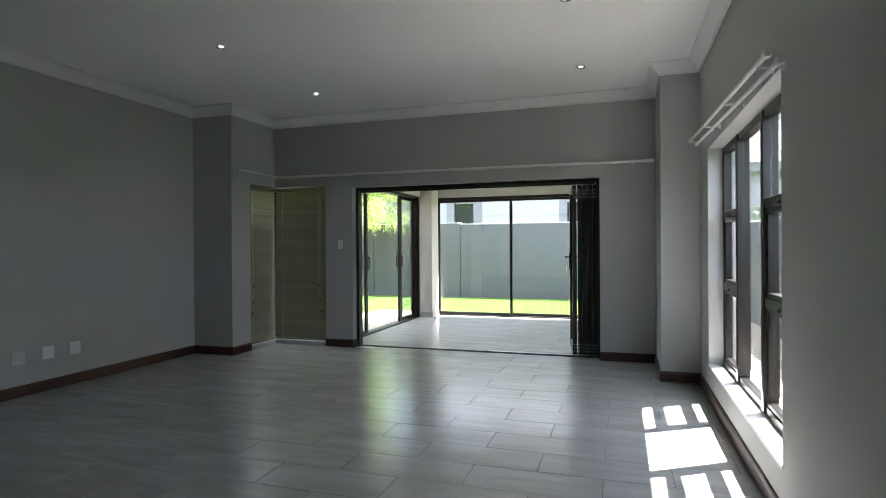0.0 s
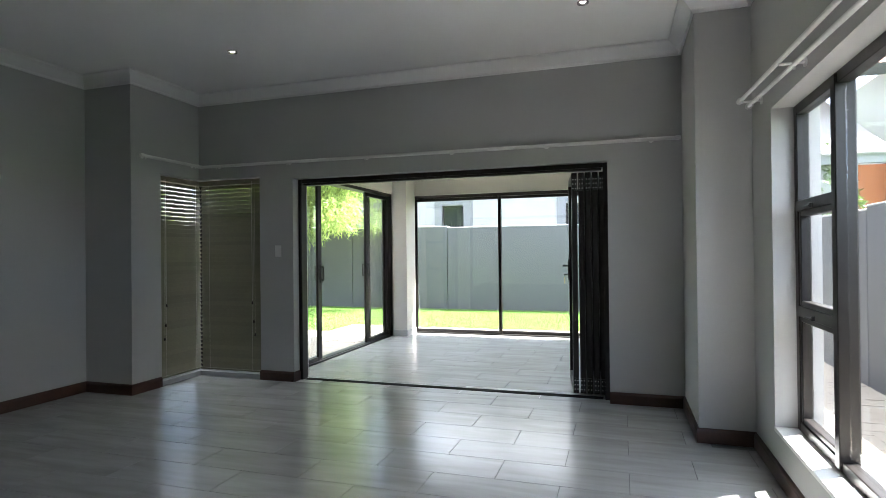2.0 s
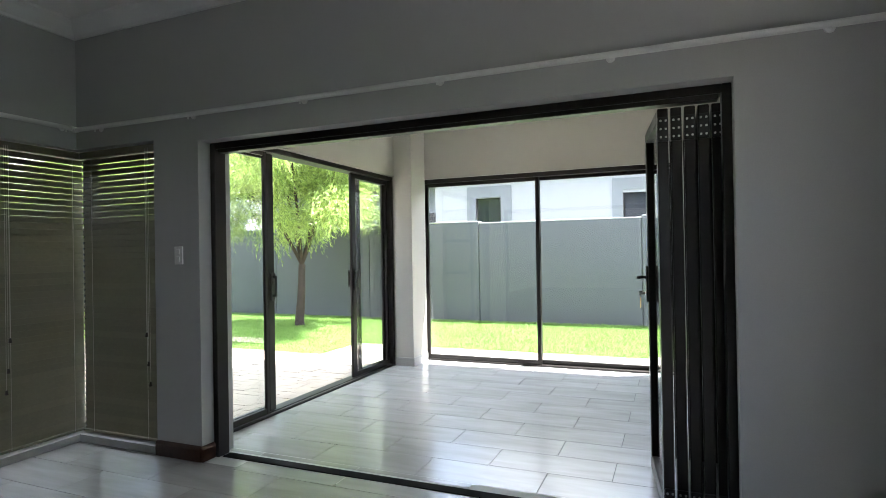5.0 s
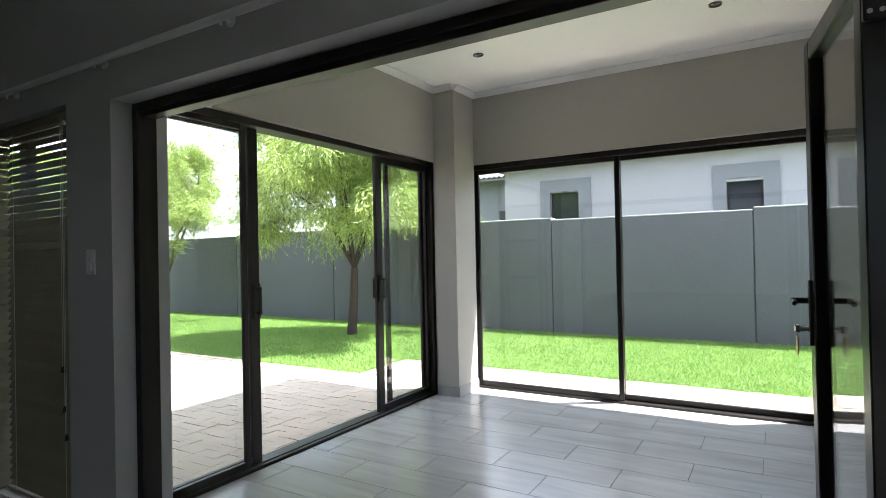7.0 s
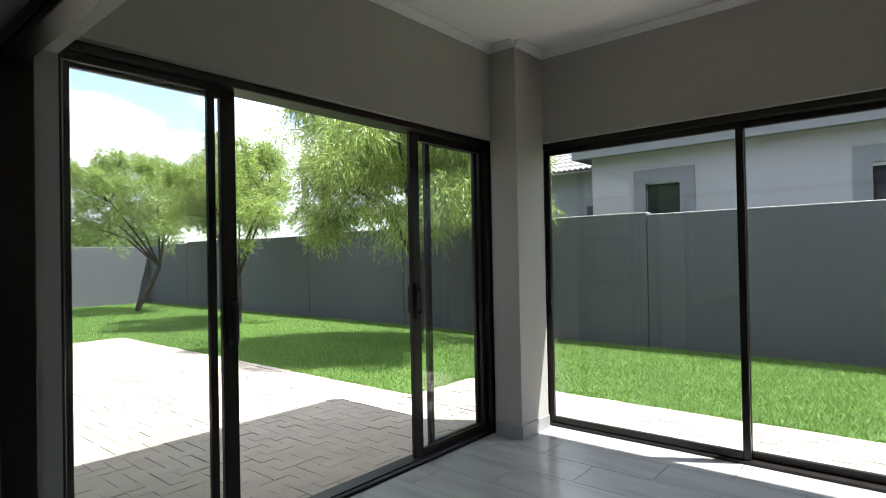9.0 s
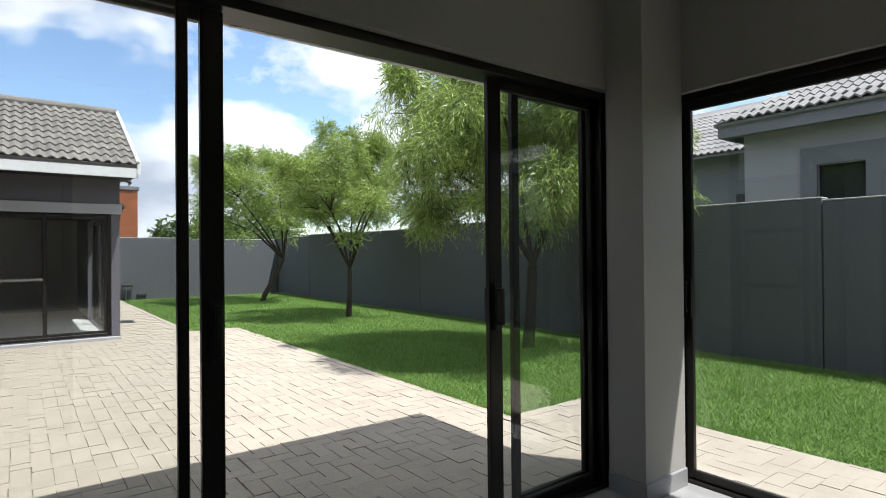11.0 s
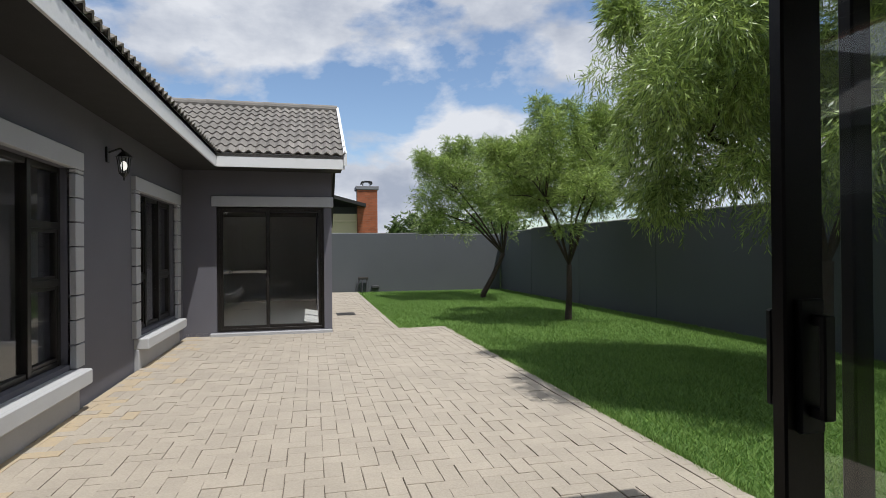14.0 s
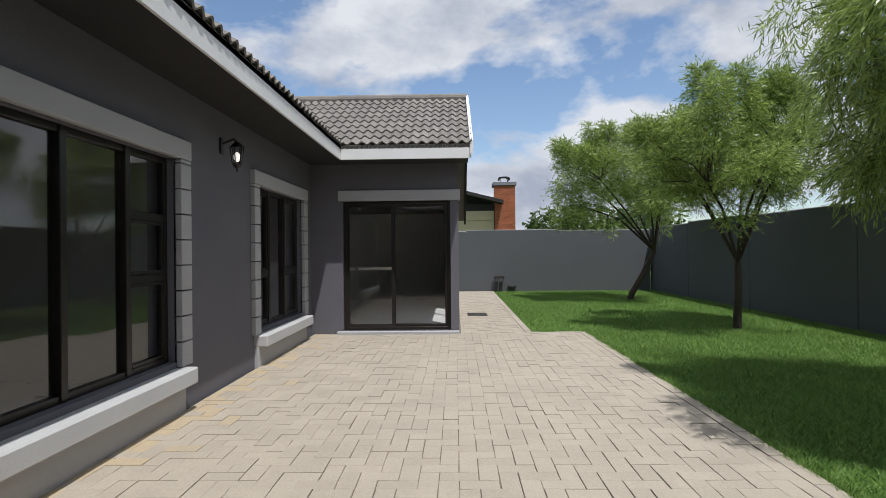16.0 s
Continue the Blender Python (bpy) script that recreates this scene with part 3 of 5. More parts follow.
# sliding door to the garden (west side of the sunroom), centre panel slid open
da = thing("door_2", (-3.0, 8.15, 0), "dark aluminium sliding door standing open to the paving", "sliding door", kind="structure")
part("door_frame", rect_frame("y", -3.09, -2.94, A_OP[0], A_OP[1], -0.03, 2.255, 0.045, 0.045, wl=0.02, wr=0.05), M_ALU, da)
part("floor_track", boxes((-3.07, -2.97, A_OP[0] + 0.05, A_OP[1] - 0.05, 0.01, 0.022)), M_BLACK, da)
slider_panel(da, "y", -2.963, A_OP[0] + 0.02, 7.33, 0.02, 2.207, 0.036, th=0.03)
slider_panel(da, "y", -3.005, 6.72, 7.457, 0.02, 2.207, 0.078, handle=[(7.425, 1), (7.425, -1)], wl=0.025)
slider_panel(da, "y", -3.05, 8.92, A_OP[1] - 0.05, 0.02, 2.207, 0.048)
slider_panel(da, "y", -3.005, 8.715, 9.525, 0.02, 2.207, 0.085, handle=[(8.76, 1), (8.76, -1)], wr=0.03)

da.location.x -= 0.03

# sliding door in the far wall of the sunroom, shut
db = thing("door_3", (-0.9, 10.02, 0), "dark aluminium sliding door, shut, facing the garden wall", "sliding door", kind="structure")
part("door_frame", rect_frame("x", 9.96, 10.08, B_OP[0], B_OP[1], -0.03, 2.25, 0.05, 0.05), M_ALU, db)
slider_panel(db, "x", 10.0, B_OP[0] + 0.05, -1.28, 0.02, 2.20, 0.045, handle=[(-2.71, -1)])
slider_panel(db, "x", 10.045, -1.32, B_OP[1] - 0.05, 0.02, 2.20, 0.04)

SHIFT = ROOM
# corner window and its blinds
cw = thing("window_2", (-4.0, 6.6, 0.05), "dark aluminium corner window behind closed blinds", "window", kind="structure")
part("window_frame", rect_frame("x", 6.68, 6.74, -4.16, -3.2, 0.05, 2.14, 0.05), M_ALU, cw)
part("window_frame", rect_frame("y", -4.22, -4.16, 5.94, 6.74, 0.05, 2.14, 0.05), M_ALU, cw)
for zz in (0.95, 1.55):
    part("transom", boxes((-4.16, -3.25, 6.69, 6.73, zz - 0.025, zz + 0.025)), M_ALU, cw)
    part("transom", boxes((-4.21, -4.17, 5.99, 6.70, zz - 0.025, zz + 0.025)), M_ALU, cw)
pane("pane", cw, -4.14, -3.24, 6.707, 6.713, 0.09, 2.1)
pane("pane", cw, -4.193, -4.187, 5.98, 6.70, 0.09, 2.1)


def venetian(axis, t, u0, u1, z0, z1, label):
    """Slatted blind: headrail, slats (the upper ones half open), ladder cords, bottom rail, pull cords with knobs."""
    c = ((u0 + u1) / 2, t, z0) if axis == "x" else (t, (u0 + u1) / 2, z0)
    b = thing("venetian_blind", c, label, "blind", "blinds of the corner window")
    part("headrail", bar(axis, t - 0.03, t + 0.03, u0, u1, z1 - 0.05, z1, 0.003), M_SLAT, b)
    n = 46
    step = (z1 - 0.06 - z0) / n
    bm = bmesh.new()
    box(bm, -(u1 - u0) / 2 + 0.004, (u1 - u0) / 2 - 0.004, -0.025, 0.025, -0.0014, 0.0014)
    me = finish(bm, M_SLAT)
    side = 1 if axis == "x" else -1
    for i in range(n):
        z = z1 - 0.075 - step * i
        a = 60 if i < 11 else 64
        a += random.uniform(-2, 2) + (random.uniform(-2.5, 0.5) if i < 11 else 0)
        r = Matrix.Rotation(radians(a), 4, "X")
        if axis == "y":
            r = Matrix.Rotation(radians(90), 4, "Z") @ r
        mesh_part("slat", me, b, ((u0 + u1) / 2, t, z) if axis == "x" else (t, (u0 + u1) / 2, z), r)
    part("bottom_rail", bar(axis, t - 0.025, t + 0.025, u0 + 0.004, u1 - 0.004, z0, z0 + 0.018, 0.003), M_SLAT, b)
    for f in (0.16, 0.84):
        u = u0 + (u1 - u0) * f
        for s in (-0.028, 0.028):
            bm = bmesh.new()
            p = (u, t + s) if axis == "x" else (t + s, u)
            tube(bm, (*p, z0 + 0.01), (*p, z1 - 0.04), 0.0015, seg=5)
            part("ladder_cord", bm, M_CORD, b)
    for k, (f, zz) in enumerate(((0.86, 0.82), (0.88, 0.62), (0.90, 0.48))):
        u = u0 + (u1 - u0) * f
        p = (u, t - 0.045) if axis == "x" else (t + 0.045, u0 + (u1 - u0) * (1 - f))
        bm = bmesh.new()
        tube(bm, (*p, zz), (*p, z1 - 0.03), 0.0012, seg=5)
        part("pull_cord", bm, M_CORD, b)
        bm = bmesh.new()
        tube(bm, (*p, zz - 0.03), (*p, zz), 0.011, 0.006, seg=8)
        part("knob", bm, M_DARKKNOB, b, "dark turned cord knob")
    return b


venetian("x", 6.55, -4.015, -3.205, 0.06, 2.13, "olive-beige slatted blind, closed, upper slats ajar")
venetian("y", -4.05, 5.945, 6.575, 0.06, 2.13, "olive-beige slatted blind, closed, beside the corner")


# ---- fixtures of the room ----
def curtain_rod(a, b, out, label, double):
    t = thing("curtain_rod", a, label, "curtain rod")
    a, b, o = Vector(a), Vector(b), Vector(out)
    d = (b - a).normalized()
    offs = ((0.05, -0.005), (0.10, 0.03)) if double else ((0.05, 0.0),)
    for p, q in offs:
        bm = bmesh.new()
        tube(bm, a + o * p + Vector((0, 0, q)), b + o * p + Vector((0, 0, q)), 0.012 if double else 0.016, seg=12)
        part("rod", bm, M_ROD, t, smooth=False)
        for e, s in ((a, -1), (b, 1)):
            bm = bmesh.new()
            c = e + o * p + Vector((0, 0, q))
            tube(bm, c, c + d * s * 0.035, 0.022, 0.017, seg=10)
            part("finial", bm, M_ROD, t)
    n = max(2, int((b - a).length / 0.8) + 1)
    for i in range(n):
        c = a + d * ((b - a).length * (0.04 + 0.92 * i / (n - 1)))
        bm = bmesh.new()
        tube(bm, c, c + o * (0.115 if double else 0.055), 0.007, seg=8)
        tube(bm, c, c + o * 0.008, 0.022, seg=12)
        tube(bm, c + o * 0.05 + Vector((0, 0, -0.03)), c + o * 0.05 + Vector((0, 0, 0.0)), 0.006, seg=6)
        part("bracket", bm, M_ROD, t)
    return t


curtain_rod((-3.90, YF, 2.27), (0.88, YF, 2.25), (0, -1, 0), "long white curtain rod over the folding door", False)
curtain_rod((-3.98, 5.68, 2.28), (-3.98, 6.40, 2.28), (1, 0, 0), "short white curtain rod over the corner window", False)
curtain_rod((XR, 2.62, 2.12), (XR, 5.45, 2.245), (-1, 0, 0), "white double curtain rod over the tall window", True)

sw = thing("light_switch", (-2.975, YF, 1.35), "white two-gang light switch on the grey wall", "switch")
part("plate", boxes((-3.012, -2.938, YF - 0.010, YF - 0.001, 1.29, 1.41), bevel=0.003), M_WHITE, sw)
for z in (1.325, 1.375):
    part("rocker", boxes((-2.99, -2.96, YF - 0.016, YF - 0.009, z - 0.018, z + 0.018), bevel=0.003), M_WHITE, sw)

for k, y in enumerate((3.42, 3.69, 3.96)):
    so = thing("wall_socket", (XL, y, 0.35), "white double wall socket above the skirting", "socket", "sockets on the plain wall")
    part("plate", boxes((XL + 0.001, XL + 0.011, y - 0.058, y + 0.058, 0.29, 0.41), bevel=0.003), M_WHITE, so)
    for z in (0.33, 0.37):
        part("outlet", boxes((XL + 0.010, XL + 0.015, y - 0.035, y + 0.035, z - 0.014, z + 0.014), bevel=0.002), M_WHITE, so)


def downlight(x, y, z, lit, label, group):
    d = thing("downlight", (x, y, z), label, "downlight", group)
    bm = bmesh.new()
    r = bmesh.ops.create_cone(bm, cap_ends=False, segments=24, radius1=0.040, radius2=0.024, depth=0.012, matrix=Matrix.Translation((x, y, z - 0.005)))
    bmesh.ops.create_cone(bm, cap_ends=False, segments=24, radius1=0.040, radius2=0.041, depth=0.010, matrix=Matrix.Translation((x, y, z - 0.006)))
    part("ring", bm, M_RING, d, "brushed metal ring")
    bm = bmesh.new()
    bmesh.ops.create_cone(bm, cap_ends=True, segments=20, radius1=0.014, radius2=0.017, depth=0.006, matrix=Matrix.Translation((x, y, z - 0.004)))
    part("bulb", bm, M_LAMP if lit else M_LAMP_OFF, d, "glowing bulb" if lit else "unlit bulb")


for x in (-2.72, 0.2):
    for y in (0.72, 2.3, 3.87, 5.45):
        downlight(x, y, CEIL, True, "small round recessed downlight, switched on", "downlights in the room ceiling")
SHIFT = Vector((0, 0, 0))
for x, y in ((-2.13, 8.95), (-0.40, 9.0)):
    downlight(x, y, SCEIL, False, "small round recessed downlight, switched off", "downlights in the sunroom ceiling")


# ---- ground outside ----
tagged(part("ground", boxes((-400, 400, -400, 400, -0.5, -0.115)), M_SOIL), "green ground reaching to the horizon", "ground", kind="structure")
paving = thing("pavement", (-7, 8, G), "sandy grey cobble pavers with dark open joints", "paving", kind="structure")
part("bedding", boxes((-12.06, -3.13, 5.9, 10.26, -0.114, G - 0.009), (-21.3, -12.06, 8.2, 9.40, -0.114, G - 0.009), (-4.5, 2.9, 10.06, 11.25, -0.114, G - 0.009), (1.53, 2.9, -6, 10.06, -0.114, G - 0.009)), M_JOINT, paving)


def fast_mesh(verts, faces_n, mat):
    """Mesh from an array of corners, faces_n corners to a face, none shared."""
    v = np.asarray(verts, dtype=np.float32).reshape(-1, 3)
    n = len(v)
    me = bpy.data.meshes.new("m")
    me.vertices.add(n)
    me.vertices.foreach_set("co", v.ravel())
    me.loops.add(n)
    me.loops.foreach_set("vertex_index", np.arange(n, dtype=np.int32))
    me.polygons.add(n // faces_n)
    me.polygons.foreach_set("loop_start", np.arange(0, n, faces_n, dtype=np.int32))
    me.update(calc_edges=True)
    me.materials.append(mat)
    return me


def grass(n, x0, x1, y0, y1, rng):
    p = np.stack([rng.uniform(x0, x1, n), rng.uniform(y0, y1, n), np.full(n, -0.116)], 1)
    ang, h = rng.uniform(0, 2 * np.pi, n), rng.uniform(0.03, 0.06, n)
    w = rng.uniform(0.004, 0.009, n)
    side = np.stack([np.cos(ang), np.sin(ang), np.zeros(n)], 1) * w[:, None]
    lean = np.stack([rng.normal(0, 0.04, n), rng.normal(0, 0.04, n), h], 1)
    return np.stack([p - side, p + side, p + lean], 1)


rng = np.random.default_rng(4)
blades = np.concatenate([grass(120000, -12.06, -4.5, 10.265, 14.55, rng), grass(75000, -21.3, -12.06, 9.405, 14.55, rng), grass(90000, -4.5, 2.8, 11.27, 14.55, rng)])
edge = grass(5000, -12.0, -4.5, 10.25, 10.31, rng)
edge[:, 2, 2] += rng.uniform(0.0, 0.03, len(edge))
blades = np.concatenate([blades, edge])
lawn = new("lawn", fast_mesh(blades, 3, M_GRASS))
tagged(lawn, "bright green short-cut lawn along the garden wall", "lawn", kind="stuff")


# ---- garden walls ----
def garden_wall(name, axis, at, thick, spans, z1, label):
    """Plastered wall in panels with open vertical joints and a flat coping."""
    w = thing(name, ((spans[0] + spans[-1]) / 2, at, G) if axis == "x" else (at, (spans[0] + spans[-1]) / 2, G), label, "garden wall", kind="structure")
    for i in range(len(spans) - 1):
        a, b = spans[i] + 0.008, spans[i + 1] - 0.008
        zt = z1 + (0.035 if i % 2 else 0.0)
        part("wall_panel", bar(axis, at, at + thick, a, b, -0.2, zt, 0.006), M_GWALL, w)
        part("coping", bar(axis, at - 0.004, at + thick + 0.004, a, b, zt + 0.002, zt + 0.022, 0.005), M_GCAP, w)
    part("joint_filler", bar(axis, at + 0.03, at + thick - 0.03, spans[0], spans[-1], -0.2, z1 - 0.03, 0), M_GWALL, w)


garden_wall("wall_garden_north", "x", 14.58, 0.22, [-21.6, -18.6, -15.4, -12.1, -8.8, -6.2, -3.59, -0.4, 2.9], 1.92, "long slate-grey plastered garden wall in shade")
garden_wall("wall_garden_west", "y", -21.4, -0.22, [4.5, 8.55, 11.55, 14.5], 1.86, "slate-grey plastered garden wall in sun")
garden_wall("wall_garden_east", "y", 2.9, 0.2, [-6, -2.5, 1, 4.5, 8, 11.3, 14.4], 1.70, "pale grey plastered boundary wall of the side yard")

# ---- house front beside the paving ----
FY = 5.88
W1, W2 = (-7.62, -5.25, 0.33, 2.02), (-11.40, -9.50, 0.33, 2.02)
wall("wall_facade", "x", FY - 0.24, 0.24, -12.2, -4.28, -0.3, 2.9, [W1, W2], M_RENDER, "charcoal plastered house wall with framed windows")
for nm, (a, b, z0, z1), cols, rows in (("window_3", W1, [-7.05, -6.38, -5.74], [[1.04, 1.52], [], [], [1.04, 1.52]]), ("window_4", W2, [-10.75, -10.12], [[0.98], [], [0.98]])):
    w = casement_window(nm, "x", FY - 0.13, a, b, z0, z1, cols, rows, "dark aluminium window in a pale plaster surround", fw=0.05, deep=0.06)
    part("window_sill", boxes((a - 0.06, b + 0.1, FY - 0.10, FY + 0.155, 0.15, 0.285), bevel=0.012), M_SILL, w, "pale thick plaster sill")
    part("apron", boxes((a - 0.06, b + 0.1, FY - 0.02, FY + 0.05, -0.2, 0.15), bevel=0.006), M_TRIM, w, "grey plaster apron below the sill")
    part("lintel", boxes((a - 0.18, b + 0.18, FY - 0.02, FY + 0.055, z1, z1 + 0.16), bevel=0.006), M_TRIM, w, "pale plaster lintel band")
    for s0, s1 in ((a - 0.18, a), (b, b + 0.18)):
        zz = 0.285
        while zz < z1 - 0.01:
            h = min(0.212, z1 - zz)
            part("quoin_block", boxes((s0, s1, FY - 0.02, FY + 0.05, zz + 0.006, zz + h - 0.006), bevel=0.005), M_TRIM, w)
            zz += h
# dark rooms behind those windows
tagged(part("wall_inner_rooms", boxes((-12.1, -4.8, 1.4, 1.6, G, 2.8), (-8.6, -8.4, 1.6, FY - 0.25, G, 2.8), (-4.78, -4.77, 1.6, FY - 0.3, G, 2.8), (-12.2, -12.1, 1.4, FY - 0.24, G, 2.8)), M_DROOM), "dim plain inner walls seen through glass", "wall", kind="structure")
tagged(part("floor_inner_rooms", boxes((-12.1, -4.8, 1.6, FY - 0.24, G, 0.0)), M_PTILE), "dim tiled floor of the side rooms", "floor", kind="structure")
tagged(part("ceiling_inner_rooms", boxes((-12.2, -4.6, 1.4, FY - 0.24, 2.8, 2.9)), M_CEIL), "plain ceiling of the side rooms", "ceiling", kind="structure")

lt = thing("wall_lantern", (-8.3, FY, 2.1), "black coach lantern, lit, on the charcoal wall", "lantern")
part("backplate", boxes((-8.34, -8.26, FY, FY + 0.02, 2.12, 2.28), bevel=0.006), M_BLACK, lt)
bm = bmesh.new()
tube(bm, (-8.3, FY + 0.01, 2.22), (-8.3, FY + 0.13, 2.27), 0.010)
tube(bm, (-8.3, FY + 0.13, 2.27), (-8.3, FY + 0.16, 2.235), 0.009)
part("arm", bm, M_BLACK, lt)
bm = bmesh.new()
bmesh.ops.create_cone(bm, cap_ends=True, segments=6, radius1=0.085, radius2=0.02, depth=0.06, matrix=Matrix.Translation((-8.3, FY + 0.16, 2.21)))
part("roof_cap", bm, M_BLACK, lt)
bm = bmesh.new()
for k in range(6):
    c, s = math.cos(k * math.pi / 3), math.sin(k * math.pi / 3)
    tube(bm, (-8.3 + 0.066 * c, FY + 0.16 + 0.066 * s, 2.18), (-8.3 + 0.042 * c, FY + 0.16 + 0.042 * s, 2.01), 0.006, seg=5)
bmesh.ops.create_cone(bm, cap_ends=True, segments=6, radius1=0.015, radius2=0.05, depth=0.035, matrix=Matrix.Translation((-8.3, FY + 0.16, 1.995)))
tube(bm, (-8.3, FY + 0.16, 1.94), (-8.3, FY + 0.16, 1.98), 0.006, 0.010, seg=6)
part("cage", bm, M_BLACK, lt)
bm = bmesh.new()
bmesh.ops.create_uvsphere(bm, u_segments=12, v_segments=8, radius=0.032, matrix=Matrix.Translation((-8.3, FY + 0.16, 2.09)) @ Matrix.Diagonal((1, 1, 1.5, 1)))
part("bulb", bm, M_LANTERN, lt, "glowing white bulb", smooth=True)

lt.location += Vector((-0.23, 0, 0.09))

# ---- wing at the end of the paving ----
WX, WY = -11.95, 8.24
WD = (6.39, 8.11, -0.02, 2.04)
wall("wall_wing_east", "y", WX, -0.22, FY, WY, -0.3, 2.95, [WD], M_RENDER, "charcoal plastered wing wall with a glazed door")
wall("wall_wing_north", "x", WY, -0.22, -18.0, WX - 0.22, -0.3, 2.95, [(-15.0, -12.35, -0.02, 2.04)], M_RENDER, "charcoal plastered side of the wing")
tagged(part("wall_wing_back", boxes((-17.9, -17.7, 3.0, WY - 0.22, G, 2.95), (-17.9, WX - 0.22, 3.0, 3.2, G, 2.95)), M_DROOM), "dim inner wall of the wing room", "wall", kind="structure")
tagged(part("floor_wing", boxes((-17.9, WX, 3.0, WY - 0.01, G, -0.02)), M_PTILE), "tiled floor of the wing room, daylight put into its pale colour", "floor", kind="structure")
tagged(part("ceiling_wing", boxes((-17.9, WX - 0.02, 3.0, WY - 0.02, 2.8, 2.9)), M_DROOM), "dim ceiling of the wing room", "ceiling", kind="structure")
tagged(part("trim_wing_lintel", boxes((WX - 0.1, WX + 0.035, 6.32, WY + 0.03, 2.04, 2.21), bevel=0.006), M_TRIM), "pale plaster band over the glazed door", "lintel", kind="structure")
tagged(part("trim_wing_step", boxes((WX, WX + 0.10, 6.3, WY, -0.11, -0.03), bevel=0.008), M_TRIM), "pale concrete threshold step", "step", kind="structure")
dw = thing("door_4", (WX, 7.2, 0), "dark aluminium glazed door of the wing", "sliding door", kind="structure")
part("door_frame", rect_frame("y", WX - 0.14, WX - 0.06, WD[0], WD[1], -0.02, 2.04, 0.045), M_ALU, dw)
slider_panel(dw, "y", WX - 0.085, WD[0] + 0.045, 7.21, 0.02, 2.0, 0.05)
slider_panel(dw, "y", WX - 0.12, 7.17, WD[1] - 0.045, 0.02, 2.0, 0.05)
part("midrail", boxes((WX - 0.1, WX - 0.07, WD[0] + 0.09, 7.17, 0.94, 0.985), bevel=0.003), M_STEEL, dw, "pale metal rail across the panel")
dn = thing("door_5", (-13.7, WY, 0), "dark aluminium sliding door in the wing's side", "sliding door", kind="structure")
part("door_frame", rect_frame("x", WY - 0.12, WY - 0.04, -15.0, -12.35, -0.02, 2.04, 0.05), M_ALU, dn)
slider_panel(dn, "x", WY - 0.07, -14.95, -13.65, 0.02, 2.0, 0.05)
slider_panel(dn, "x", WY - 0.1, -13.7, -12.4, 0.02, 2.0, 0.05)

# ---- roofs ----
SL = 0.52
EX, EY, EZ = -11.36, 6.49, 2.82


def roof_tile_mesh(mat, wd=0.30, ln=0.40, n=12):
    """One interlocking double-wave tile: u across, v upslope, a thick front edge."""
    bm = bmesh.new()
    rows = []
    for v, lift in ((0.0, 0.028), (ln, 0.0)):
        rows.append([bm.verts.new((-wd / 2 + wd * i / n, v, lift + 0.022 * math.cos(2 * math.pi * 2 * i / n))) for i in range(n + 1)])
    low = [bm.verts.new((p.co.x, 0.004, p.co.z - 0.022)) for p in rows[0]]
    for i in range(n):
        bm.faces.new((rows[0][i], rows[0][i + 1], rows[1][i + 1], rows[1][i]))
        bm.faces.new((low[i], low[i + 1], rows[0][i + 1], rows[0][i]))
    return finish(bm, mat)


ME_TILE = roof_tile_mesh(M_ROOF)
slope_a = math.atan(SL)
roof = thing("roof_main", (-9, 4, EZ), "grey-brown concrete tile roof with white fascia", "roof", kind="structure")


def quad_slab(pts, thick=0.05):
    bm = bmesh.new()
    top = [bm.verts.new(p) for p in pts]
    bot = [bm.verts.new((p[0], p[1], p[2] - thick)) for p in pts]
    n = len(pts)
    bm.faces.new(top)
    bm.faces.new(bot[::-1])
    for i in range(n):
        bm.faces.new((top[i], bot[i], bot[(i + 1) % n], top[(i + 1) % n]))
    bmesh.ops.recalc_face_normals(bm, faces=bm.faces[:])
    return bm


RID = 2.64
zr = EZ + SL * RID
part("decking", quad_slab([(EX, EY, EZ), (-4.1, EY, EZ), (-4.1, EY - 5.2, EZ + SL * 5.2), (EX - 5.2, EY - 5.2, EZ + SL * 5.2)]), M_ROOF, roof)
part("decking", quad_slab([(EX, EY, EZ), (EX, 8.42, EZ), (EX - RID, 8.42, zr), (EX - RID, EY - RID, zr)]), M_ROOF, roof)
part("decking", quad_slab([(EX - RID, 8.42, zr), (EX - RID, EY - RID, zr), (EX - 2 * RID - 1.4, EY - RID, EZ - SL * 1.4), (EX - 2 * RID - 1.4, 8.42, EZ - SL * 1.4)]), M_ROOF, roof)
part("gable", quad_slab([(EX - 0.3, 8.2, 2.9), (EX - 2 * RID, 8.2, 2.9), (EX - RID, 8.2, zr - 0.06)][::-1], 0.0001), M_RENDER, roof)
part("fascia", boxes((EX, -4.0, EY - 0.025, EY, 2.61, 2.825), bevel=0.003), M_FASCIA, roof, "white painted fascia board")
part("fascia", boxes((EX - 0.025, EX, EY, 8.44, 2.61, 2.825), bevel=0.003), M_FASCIA, roof, "white painted fascia board")
part("soffit", boxes((EX - 0.6, -4.0, FY, EY - 0.03, 2.63, 2.65), (WX, EX - 0.03, EY - 0.03, 8.4, 2.63, 2.65)), M_SOFFIT, roof, "dark soffit boarding, eave shade in its tone")
bm = quad_slab([(EX + 0.02, 8.42, EZ + 0.05), (EX + 0.02, 8.47, EZ + 0.05), (EX - RID, 8.47, zr + 0.09), (EX - RID, 8.42, zr + 0.09)], 0.2)
part("verge_board", bm, M_FASCIA, roof, "white verge board")
